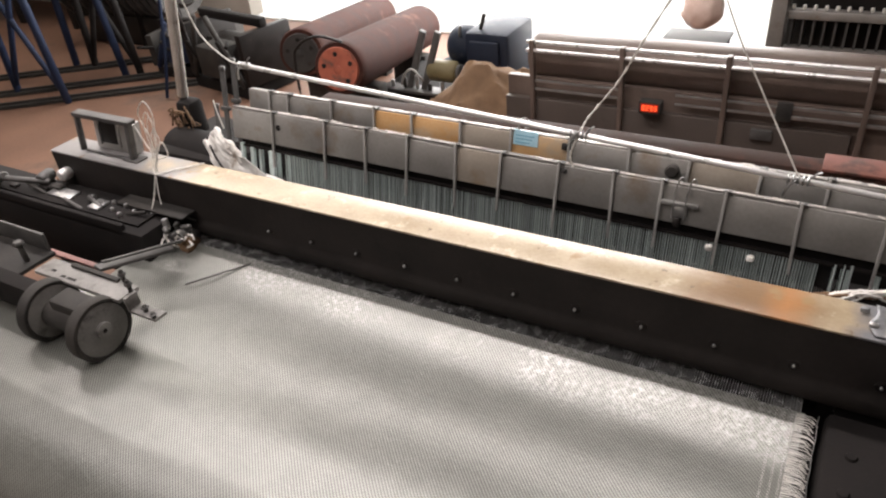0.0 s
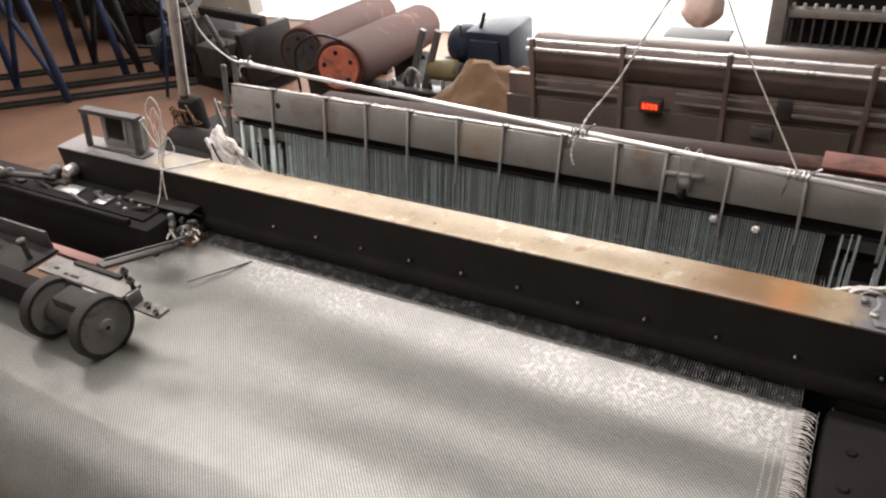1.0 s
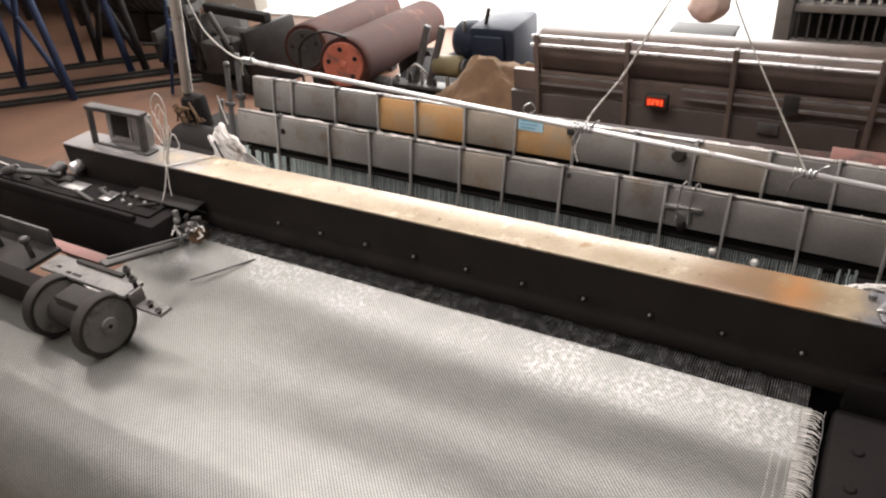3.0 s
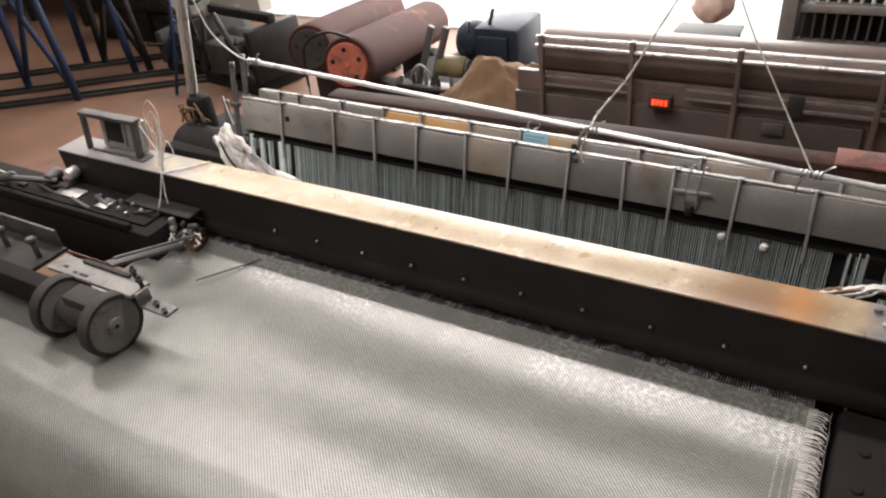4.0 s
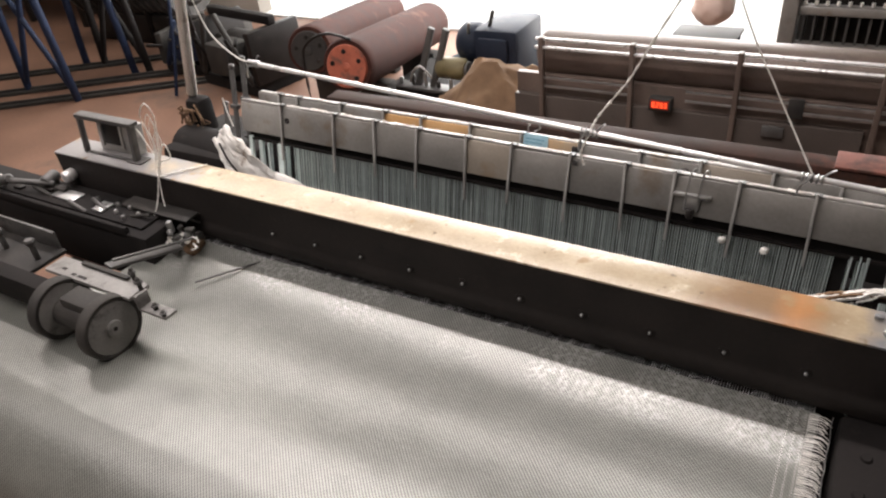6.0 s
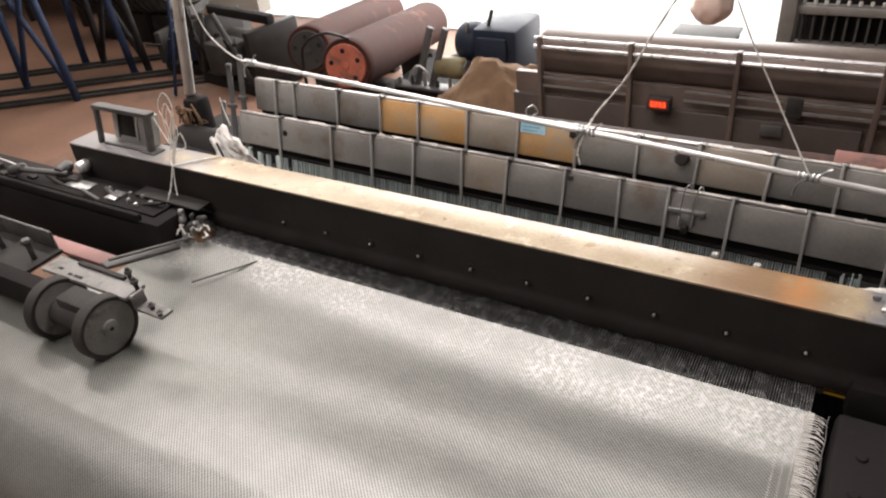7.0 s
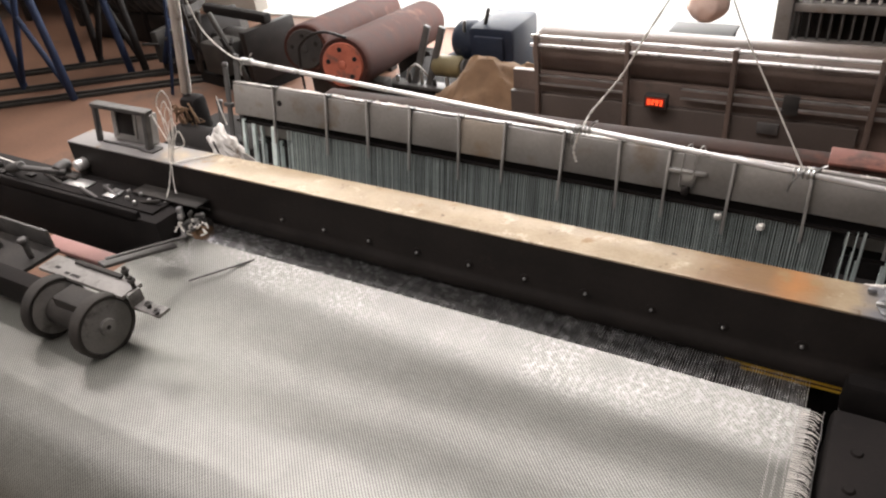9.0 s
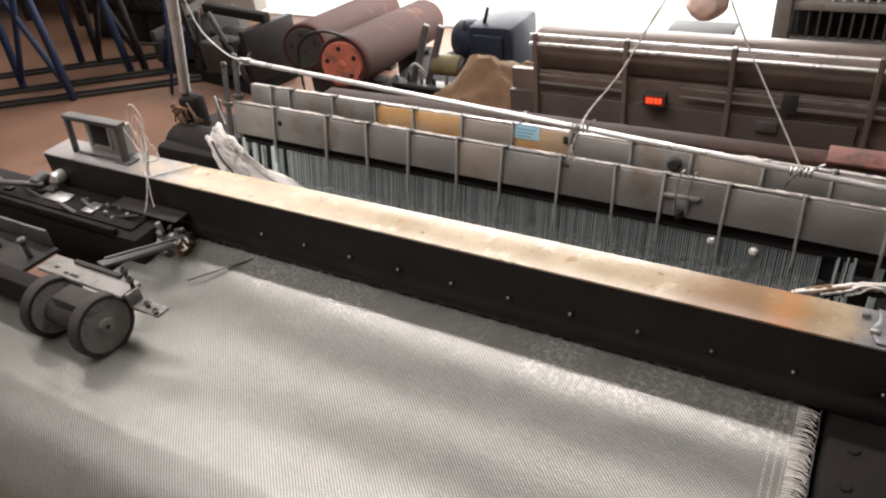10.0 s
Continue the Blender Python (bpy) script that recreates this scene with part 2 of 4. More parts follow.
# ---- mesh building ----
def bm_box(bm, x0, x1, y0, y1, z0, z1, bevel=0.0, m=None):
    r = bmesh.ops.create_cube(bm, size=1.0)
    vs = r["verts"]
    bmesh.ops.scale(bm, verts=vs, vec=(x1 - x0, y1 - y0, z1 - z0))
    bmesh.ops.translate(bm, verts=vs, vec=((x0 + x1) / 2, (y0 + y1) / 2, (z0 + z1) / 2))
    if bevel:
        es = list({e for v in vs for e in v.link_edges})
        out = bmesh.ops.bevel(bm, geom=es, offset=bevel, segments=2, affect="EDGES", profile=0.5)
        vs = list({v for f in out["faces"] for v in f.verts} | {v for v in vs if v.is_valid})
    if m is not None:
        bmesh.ops.transform(bm, matrix=m, verts=vs)
    return vs


def bm_lathe(bm, profile, a, b, seg=28):
    """Turn a profile of (distance along, radius) about the line a to b; distance runs 0 to 1."""
    a, b = Vector(a), Vector(b)
    q = (b - a).to_track_quat("Z", "Y")
    rings = []
    for d, r in profile:
        rings.append([bm.verts.new(a + (b - a) * d + q @ Vector((r * math.cos(2 * math.pi * i / seg), r * math.sin(2 * math.pi * i / seg), 0))) for i in range(seg)])
    for p, n in zip(rings, rings[1:]):
        for i in range(seg):
            bm.faces.new((p[i], p[(i + 1) % seg], n[(i + 1) % seg], n[i]))
    bm.faces.new(rings[0][::-1])
    bm.faces.new(rings[-1])


def bm_rod(bm, a, b, r, seg=12, bevel=True):
    n = (Vector(b) - Vector(a)).length
    e = min(0.3, r * 0.3 / n)
    bm_lathe(bm, [(0, r * 0.75), (e, r), (1 - e, r), (1, r * 0.75)] if bevel else [(0, r), (1, r)], a, b, seg)


def bm_path(bm, pts, r, seg=6, twist=0.0):
    """A tube along a smoothed line of points."""
    pts = [Vector(p) for p in pts]
    fine = []
    for i in range(len(pts) - 1):
        p0, p1, p2, p3 = pts[max(0, i - 1)], pts[i], pts[i + 1], pts[min(len(pts) - 1, i + 2)]
        for k in range(8):
            t = k / 8
            fine.append(0.5 * ((2 * p1) + (p2 - p0) * t + (2 * p0 - 5 * p1 + 4 * p2 - p3) * t * t + (3 * p1 - p0 - 3 * p2 + p3) * t ** 3))
    fine.append(pts[-1])
    rings = []
    for i, c in enumerate(fine):
        d = (fine[min(i + 1, len(fine) - 1)] - fine[max(i - 1, 0)]).normalized()
        q = d.to_track_quat("Z", "Y")
        k = 1 + twist * math.sin(i * 2.4)
        rings.append([bm.verts.new(c + q @ Vector((r * k * math.cos(2 * math.pi * j / seg), r * k * math.sin(2 * math.pi * j / seg), 0))) for j in range(seg)])
    for p, n in zip(rings, rings[1:]):
        for j in range(seg):
            bm.faces.new((p[j], p[(j + 1) % seg], n[(j + 1) % seg], n[j]))
    bm.faces.new(rings[0][::-1])
    bm.faces.new(rings[-1])


def shade(me, angle=40):
    for p in me.polygons:
        p.use_smooth = True
    me.set_sharp_from_angle(angle=radians(angle))


def finish(name, bm, material, smooth=True):
    me = bpy.data.meshes.new(name)
    bmesh.ops.recalc_face_normals(bm, faces=bm.faces)
    bm.to_mesh(me)
    bm.free()
    me.materials.append(material)
    if smooth:
        shade(me)
    return me


def part(name, bm, material, parent=None, label="", m=None):
    ob = new(name, finish(name, bm, material))
    ob.parent = parent
    if m is not None:
        ob.matrix_basis = m
    if label:
        ob["label"] = label
    return ob


def share(name, me, parent, m):
    ob = new(name, me)
    ob.parent = parent
    ob.matrix_basis = m
    return ob


def thing(name, label, category, m=None, group="", kind=""):
    ob = tagged(new(name), label, category, group, kind)
    if m is not None:
        ob.matrix_basis = m
    return ob


def B(*boxes, bevel=0.0):
    bm = bmesh.new()
    for b in boxes:
        bm_box(bm, *b, bevel=bevel)
    return bm


def rods(*rs, seg=12):
    bm = bmesh.new()
    for a, b, r in rs:
        bm_rod(bm, a, b, r, seg)
    return bm


def structure(name, bm, material, label):
    return tagged(part(name, bm, material), label, name.split("_")[0], kind="structure")


# ---- structure ----
FLOOR_OB = structure("floor", B((-8.0, 5.0, -4.0, 12.0, -0.2, 0.0)), FLOOR, "brown dusty concrete workshop floor")
structure("wall_west", B((-8.2, -8.0, -4.0, 5.1, 0.0, 3.8)), WALL, "dusty plaster workshop wall")
structure("wall_east", B((5.0, 5.2, -4.0, 5.1, 0.0, 3.8)), WALL, "dusty plaster workshop wall")
structure("wall_south", B((-8.0, 5.0, -4.2, -4.0, 0.0, 3.8)), WALL, "dusty plaster workshop wall")
structure("wall_north", B((-8.0, -4.62, 4.6, 4.75, 0.0, 3.8), (-0.36, 5.0, 4.6, 4.75, 0.0, 3.8), (-4.62, -0.36, 4.6, 4.75, 2.7, 3.8)), WALL, "plaster wall with a wide open gate")
structure("ceiling", B((-8.2, 5.2, -4.2, 5.1, 3.8, 3.95)), ROOF, "grey sheet roof of the workshop")
structure("backdrop", B((-9.0, 5.0, 7.2, 7.3, -0.2, 5.0)), DAY, "overexposed daylight outside the open gate")
structure("ground", B((-9.0, 5.0, 4.62, 7.18, 0.0, 0.012)), mat("sunlit_concrete", (0.6, 0.59, 0.57), (0.75, 0.74, 0.72), 0.8, 0, 2, 60, 0.1), "sunlit pale concrete outside the gate")
for k, (a, b) in enumerate((((-6.6, 1.30), (-3.5, 3.50)), ((-6.6, 1.62), (-3.7, 3.68)), ((-6.6, 2.1), (-4.3, 3.74)))):
    d = Vector((b[0] - a[0], b[1] - a[1], 0))
    bm = B((0, d.length, -0.03, 0.03, 0.0, 0.022), (0, d.length, -0.008, 0.008, 0.022, 0.04), bevel=0.002)
    ob = part("floor_rail", bm, DARK, m=pose(a[0], a[1], 0.002, 0, 0, math.degrees(math.atan2(d.y, d.x))))
    tagged(ob, "dark steel rail laid on the brown floor", "rail", "rails on the floor")

# ---- woven cloth ----
FELL_Y, CLOTH_Z = 0.7075, 0.95


# slope of the stretched cloth from the fell to the roll, summed into its height
RUN = np.linspace(0.0, 0.5, 501)
SLOPE = np.interp(RUN, (0, 0.05, 0.078, 0.098, 0.135, 0.20, 0.28, 0.35, 0.385, 0.5), (-0.21, -0.19, -0.03, 0.03, 0.022, 0.045, 0.075, 0.07, 0.02, 0.0))
RISE = 0.018 + np.cumsum(SLOPE) * 0.001


def cloth_at(x, s):
    """Height and depth of the cloth at s metres from the fell: a sagging flat run, then over the breast roll."""
    flat, r = 0.385, 0.14
    wave = float(np.interp(s, RUN, RISE)) + 0.0008 * math.sin(s * 51 + x * 2.1) + 0.0007 * math.sin(x * 7.3 + 9 * s) * min(1, s / 0.1)
    if s < flat:
        return FELL_Y - s, CLOTH_Z + wave + 0.0012 * math.sin(x * 9) * s / flat
    a = (s - flat) / r
    if a < 1.35:
        return FELL_Y - flat - r * math.sin(a), CLOTH_Z - r * (1 - math.cos(a)) + wave * (1 - a / 1.35)
    e = s - flat - r * 1.35
    return FELL_Y - flat - r * math.sin(1.35) - e * math.cos(1.35), CLOTH_Z - r * (1 - math.cos(1.35)) - e * math.sin(1.35)


cloth = thing("woven_mesh_cloth", "pale grey woven mesh cloth stretched over the breast roll", "cloth")
bm = bmesh.new()
NX, NS = 130, 160
grid = []
for j in range(NS + 1):
    s = 0.95 * j / NS
    k = min(1.0, max(0.0, (s - 0.16) / 0.2))
    left = -1.075 - 0.75 * k * k * (3 - 2 * k)
    grid.append([bm.verts.new((left + (0.046 - left) * i / NX, *cloth_at(left + (0.046 - left) * i / NX, s))) for i in range(NX + 1)])
for j in range(NS):
    for i in range(NX):
        bm.faces.new((grid[j][i], grid[j][i + 1], grid[j + 1][i + 1], grid[j + 1][i]))
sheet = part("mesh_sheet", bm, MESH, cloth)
thick = sheet.modifiers.new("thick", "SOLIDIFY")
thick.thickness, thick.use_rim = 0.0015, False
# cut weft ends along the selvage
bm = bmesh.new()
s = 0.004
while s < 0.50:
    y, z = cloth_at(0.0, s)
    ln = random.uniform(0.012, 0.019)
    dy, dz = random.uniform(-0.005, 0.0), random.uniform(-0.002, 0.002)
    bm_path(bm, [(0.036, y, z + 0.0010), (0.043 + ln * 0.5, y + dy * 0.3, z + 0.0022 + dz), (0.043 + ln, y + dy, z - 0.002 + dz)], random.uniform(0.0004, 0.0008), 4)
    s += random.uniform(0.0014, 0.0034)
part("selvage_fringe", bm, WHITE, cloth, "loose white cut weft ends")
bm = bmesh.new()
bm_path(bm, [(0.0605 + random.uniform(-0.0008, 0.0008), cloth_at(0.0, q)[0], cloth_at(0.0, q)[1] + 0.0015) for q in np.arange(0.0, 0.5, 0.012)], 0.0008, 5, 0.3)
part("edge_cord", bm, IRON, cloth, "dark twisted cord along the cut weft ends")
bm = bmesh.new()
for x0 in (0.014, 0.023, 0.032):
    s = 0.006
    while s < 0.42:
        y, z = cloth_at(x0, s)
        bm_rod(bm, (x0, y, z + 0.0008), (x0 + 0.0025, y - 0.0012, z + 0.0008), 0.00035, 4, False)
        s += 0.0042
part("selvage_stitch", bm, WHITE, cloth)

breast_roll = thing("breast_roll", "dark steel breast roll under the cloth", "roller")
part("barrel", rods(((-1.85, 0.3225, 0.812), (0.066, 0.3225, 0.812), 0.135), seg=40), DARK, breast_roll)
part("shaft", rods(((-1.95, 0.3225, 0.812), (0.4, 0.3225, 0.812), 0.03)), STEEL, breast_roll)

# ---- loom side frames and bed ----
loom = thing("loom_frame", "black oily cast side frames and bed of a wide loom", "loom")
part("right_side", B((0.068, 0.60, 0.14, 0.72, 0.0, 0.972), bevel=0.008), DULL_BLACK, loom)
part("right_rear", B((0.20, 0.42, 0.72, 1.75, 0.0, 0.90), bevel=0.008), DULL_BLACK, loom)
part("left_side", B((-1.52, -1.28, 0.25, 1.75, 0.0, 0.66), bevel=0.008), BLACK, loom)
part("front_girder", B((-1.28, 0.068, 0.50, 0.56, 0.55, 0.80), bevel=0.006), BLACK, loom)
# added block that keeps the view past the side straps dark
part("rear_guard", B((0.03, 0.42, 1.16, 1.46, 0.0, 0.84), bevel=0.008), DULL_BLACK, loom)
# girder carried up so its black stands in for shade behind the healds
part("back_girder", B((-1.28, 0.2, 1.19, 1.29, 0.4, 0.88), bevel=0.006), DULL_BLACK, loom)
part("drip_tray", B((-1.28, 0.2, 0.56, 1.2, 0.40, 0.415), bevel=0.003), BLACK, loom)
part("rear_rail", B((-1.3, 0.4, 1.47, 1.53, 0.85, 0.905), bevel=0.006), mat("dark_red_rail", (0.020, 0.014, 0.012), (0.05, 0.03, 0.024), 0.8, 0.0, 14, 200, 0.4, (0.12, 0.045, 0.03), 3, 0.6, spec=0.15), loom, "dark rusty rear rail")
part("rail_cover", B((0.0, 0.42, 1.462, 1.538, 0.9055, 0.913), bevel=0.002), mat("dull_red_oxide", (0.10, 0.038, 0.028), (0.17, 0.068, 0.052), 0.75, 0.0, 14, 200, 0.3, (0.05, 0.028, 0.022), 9, 0.53, spec=0.2), loom, "dull red oxide rail cover")
for x, y, z in ((0.098, 0.655, 0.972), (0.094, 0.60, 0.972), (0.30, 0.62, 0.972), (0.16, 0.45, 0.972)):
    part("bolt_head", rods(((x, y, z - 0.004), (x, y, z + 0.003), 0.007), seg=10), DULL_BLACK, loom)
part("band_guide", B((0.075, 0.30, 0.735, 0.79, 0.945, 0.999), bevel=0.008), DULL_BLACK, loom)
part("pink_plate", B((-1.60, -1.36, 0.715, 0.80, 0.790, 0.800), bevel=0.003), PINK, loom, "pink oxide painted plate")
part("plate_bracket", B((-1.50, -1.45, 0.70, 0.75, 0.60, 0.79), bevel=0.003), BLACK, loom)

for x, y, h in ((-1.128, 0.915, 0.405), (-1.106, 0.925, 0.420), (-1.146, 0.905, 0.33)):
    gp = thing("guide_post", "grey worn steel guide post beside the heald frames", "post", pose(x, y, 0.78, -12), group="heald frame guide posts")
    part("post", B((0, 0.012, 0, 0.005, 0.0, h), bevel=0.0012), IRON, gp)
    part("cap_nut", rods(((0.006, 0.002, h), (0.006, 0.002, h + 0.010), 0.0065), seg=6), IRON, gp)
    part("clamp", B((-0.004, 0.016, -0.004, 0.007, h - 0.082, h - 0.073), bevel=0.001), IRON, gp)
for x in (0.125, 0.15):
    gp = thing("guide_post", "grey worn steel guide post beside the heald frames", "post", group="heald frame guide posts")
    part("post", B((x, x + 0.012, 0.955, 0.968, 0.78, 1.14), bevel=0.0015), BAR, gp)

# ---- heald frames ----
me_heald = finish("heald", B((-0.00056, 0.00056, -0.0005, 0.0005, -0.28, -0.003), (-0.0010, 0.0010, -0.0009, 0.0009, -0.003, 0.0010)), WIRE, False)


def heald_frame(label, bars, panels):
    fr = thing("heald_frame", label, "heald frame", group="heald frames")
    ends = (-1.10,) + bars + (0.30,)
    for i, (x0, x1) in enumerate(zip(ends, ends[1:])):
        look_of = panels.get(i, FRAME)
        low = 0.0070 + 0.004 * (x0 + 1.1) / 1.4
        bm = B((x0 + 0.0008, x1 - 0.0008, -0.006, 0.006, low, 0.0695 + random.uniform(-0.0015, 0.001)), bevel=0.0015)
        bmesh.ops.rotate(bm, verts=bm.verts, cent=((x0 + x1) / 2, 0, 0.04), matrix=Euler((radians(random.uniform(-0.9, 0.9)), radians(random.uniform(-0.35, 0.35)), radians(random.uniform(-0.5, 0.5)))).to_matrix())
        part("board", bm, look_of, fr, "" if look_of is FRAME else "rust stained board")
    part("top_rail", B((-1.10, 0.30, -0.004, 0.010, 0.0695, 0.073), bevel=0.001), FRAME, fr)
    part("heald_rail", B((-1.10, 0.30, -0.003, 0.003, -0.010, -0.0055)), BLACK, fr)
    # black strip and sheet stand in for the shade seen between the healds
    part("backing", B((-1.10, 0.30, 0.0105, 0.0122, -0.0095, 0.012)), DULL_BLACK, fr)
    part("back_plate", B((-0.965, 0.045, 0.0125, 0.0145, -0.10, -0.010)), DULL_BLACK, fr, "black sheet standing in for shade between the healds")
    for x in bars:
        bm = B((x - 0.0022, x + 0.0022, -0.0120, -0.0072, random.uniform(-0.044, -0.030), 0.078), bevel=0.0008)
        bmesh.ops.rotate(bm, verts=bm.verts, cent=(x, 0, 0.075), matrix=Euler((0, radians(random.uniform(-1.8, 1.8)), 0)).to_matrix())
        part("divider", bm, BAR, fr)
        part("divider_clip", B((x - 0.004, x + 0.007, -0.011, 0.004, 0.0735, 0.0755)), IRON, fr)
    x = -0.965
    while x < 0.028:
        share("heald", me_heald, fr, pose(x, random.uniform(-0.0015, 0.0015), -0.0075 - random.uniform(0, 0.001), random.uniform(-0.3, 0.3), random.uniform(-0.3, 0.3) + random.choice((0, 0, 0, 0, 0.6)), random.uniform(-35, 35)))
        x += random.choice((0.0036, 0.0037, 0.0038, 0.0039, 0.0043)) * random.uniform(0.96, 1.04)
    bm = bmesh.new()
    for k in range(300):
        x = -0.963 + 0.0033 * k + random.uniform(-0.0007, 0.0007)
        bm_box(bm, x - 0.0005, x + 0.0005, 0.006, 0.007, -0.25, -0.009)
    tagged(part("wire_curtain", bm, WIRE, fr, "dense curtain of wire healds"), kind="stuff")
    for x, w in ((-1.085, 0.008), (-1.058, 0.010), (-1.035, 0.007), (-1.005, 0.012), (0.046, 0.003), (0.058, 0.002), (0.066, 0.004), (0.10, 0.005)):
        part("side_strap", B((x, x + w, -0.005, 0.002, -0.30, -0.004 + random.uniform(-0.008, 0.006)), bevel=0.001), WIRE, fr)
    bm = bmesh.new()
    for k in range(46):
        c = Vector((random.uniform(-1.05, 0.2), random.uniform(-0.006, 0.006), 0.0735))
        w = random.uniform(0.004, 0.022)
        pts = [c + Vector((w * q, random.uniform(-0.002, 0.002), random.uniform(0, 0.0015))) for q in (-1, -0.3, 0.4, 1)]
        bm_path(bm, pts, random.uniform(0.0004, 0.0011), 4, 0.5)
    tagged(part("lint", bm, RAG, fr, "pale lint caught along the top rail"), kind="stuff")
    return fr


F1_BARS = (-0.988, -0.856, -0.761, -0.667, -0.567, -0.479, -0.375, -0.284, -0.207, -0.114, -0.013, 0.095)
F2_BARS = (-1.039, -0.99, -0.879, -0.776, -0.691, -0.587, -0.486, -0.379, -0.277, -0.181, -0.076, 0.015, 0.12)
front_frame = heald_frame("worn grey steel heald frame with hanging wire healds", F1_BARS, {5: TANBOARD})
part("bolt_hole", rods(((-0.975, -0.0075, 0.044), (-0.975, -0.0055, 0.044), 0.006)), BLACK, front_frame)
clip = part("spring_clip", B((-0.205, -0.150, -0.014, -0.006, 0.040, 0.046), (-0.185, -0.165, -0.012, -0.006, 0.022, 0.04), bevel=0.001), STEEL, front_frame)
bm = bmesh.new()
for x in (-0.186, -0.168):
    bm_path(bm, [(x, -0.013, 0.020), (x, -0.0145, 0.050), (x + 0.003, -0.014, 0.078), (x + 0.008, -0.012, 0.086), (x + 0.011, -0.010, 0.078)], 0.0013, 5)
part("clip_wire", bm, STEEL, front_frame)
part("clip_cup", rods(((-0.177, -0.012, 0.008), (-0.177, -0.012, 0.022), 0.006), seg=12), BLACK, front_frame)
for x, z in ((-0.125, -0.018), (-0.064, -0.022)):
    bm = bmesh.new()
    bmesh.ops.create_icosphere(bm, subdivisions=2, radius=0.006)
    for v in bm.verts:
        v.co *= random.uniform(0.8, 1.2)
    part("thread_knot", bm, WHITE, front_frame, "white knotted thread", m=pose(x, -0.006, z))
rear_frame = heald_frame("grey heald frame with two rust stained boards and blue tag", F2_BARS, {4: RUST, 5: RUST, 6: TANBOARD, 7: RUST, 10: TANBOARD})
tag = part("tag", B((-0.482, -0.436, -0.0085, -0.0065, 0.050, 0.076)), BLUELABEL, rear_frame, "pale blue paper tag")
for k in range(3):
    part("tag_line", B((-0.477, -0.450 + 0.004 * k, -0.0094, -0.0086, 0.054 + 0.006 * k, 0.0565 + 0.006 * k)), mat("tag_print", (0.20, 0.42, 0.54), (0.26, 0.5, 0.62), 0.6), tag)

part("knob", rods(((-0.205, -0.020, 0.050), (-0.205, -0.006, 0.050), 0.011), seg=18), DARK, rear_frame)
bm = bmesh.new()
bm_path(bm, [(-0.470, -0.006, 0.070), (-0.474, -0.008, 0.088), (-0.462, -0.008, 0.098), (-0.452, -0.008, 0.088), (-0.462, -0.008, 0.080)], 0.0016, 5)
part("wire_loop", bm, STEEL, rear_frame)
part("stop_lug", B((-0.392, -0.376, -0.012, -0.006, 0.054, 0.066), bevel=0.002), DARK, rear_frame)
part("stop_lug", B((-0.371, -0.362, -0.010, -0.006, 0.058, 0.066), bevel=0.001), IRON, front_frame)

# ---- warp ----
def warp_sheet(label, off):
    bm = bmesh.new()
    x = -1.07 + off
    while x < 0.042:
        bm_rod(bm, (x, 0.0, 0.0), (x + random.uniform(-0.0006, 0.0006), 0.265, random.uniform(-0.0015, 0.0015)), random.uniform(0.00028, 0.00042), 4, False)
        x += random.uniform(0.0027, 0.0040)
    ob = part("warp_sheet", bm, WARP)
    return tagged(ob, label, "warp", "warp sheets", "stuff")


warp_a = warp_sheet("fine grey warp wires running from cloth to healds", 0.0)
warp_b = warp_sheet("fine grey warp wires crossing the other sheet", 0.0029)
bm = bmesh.new()
for k in range(250):
    x = -1.05 + k * 0.0043
    bm_path(bm, [(x, 1.10, 0.93), (x, 1.44, 0.845)], 0.0008, 3)
tagged(part("rear_warp", bm, WARP), "grey warp wires behind the heald frames", "warp", kind="stuff")

# ---- sley: rocks to and fro about a shaft near the floor ----
PIVOT = Vector((0.0, 0.736, 0.35))
sley = thing("sley", "rocking black sley beam with worn tan cap", "loom sley", Matrix.Translation(PIVOT))
SL = Matrix.Translation(-PIVOT)


def spart(name, bm, material, parent=None, label=""):
    bmesh.ops.transform(bm, matrix=SL, verts=bm.verts)
    return part(name, bm, material, parent or sley, label)


TOP = 1.083
# the beam's section: flat face, rolled lip along its foot, hollow underside
SECTION = [(0.7375, TOP - 0.003), (0.7362, TOP - 0.006), (0.7362, 1.007), (0.7340, 1.001), (0.7305, 0.996), (0.7282, 0.990), (0.7275, 0.982), (0.7290, 0.975), (0.7345, 0.9705), (0.743, 0.9720), (0.747, 0.985), (0.80, 0.985), (0.80, TOP - 0.003)]
bm = bmesh.new()
rings = []
for i in range(61):
    x = -1.375 + 1.715 * i / 60
    rings.append([bm.verts.new((x, y + (0.0008 * noise.noise(Vector((x * 9, z * 60, 0))) if z < 1.01 else 0.0), z)) for y, z in SECTION])
for p, q in zip(rings, rings[1:]):
    for j in range(len(SECTION)):
        bm.faces.new((p[j], p[(j + 1) % len(SECTION)], q[(j + 1) % len(SECTION)], q[j]))
bm.faces.new(rings[0][::-1])
bm.faces.new(rings[-1])
spart("beam", bm, BLACK)
cap = new("cap", finish("cap", B((-1.375, 0.34, 0.7350, 0.7995, -0.004, 0.0), bevel=0.0016), TAN))
cap.parent, cap.matrix_basis, cap["label"] = sley, SL @ Matrix.Translation((0, 0, TOP)), "worn tan cap with rust and scuffs"
spart("reed", B((-1.12, 0.06, 0.765, 0.771, 0.88, 0.96)), BLACK)
spart("race_board", B((-1.25, 0.06, 0.772, 0.80, 0.84, 0.905), bevel=0.004), BLACK)
for x in (-1.2, 0.12):
    spart("sword", B((x, x + 0.06, 0.772, 0.80, 0.35, 0.96), bevel=0.004), BLACK)
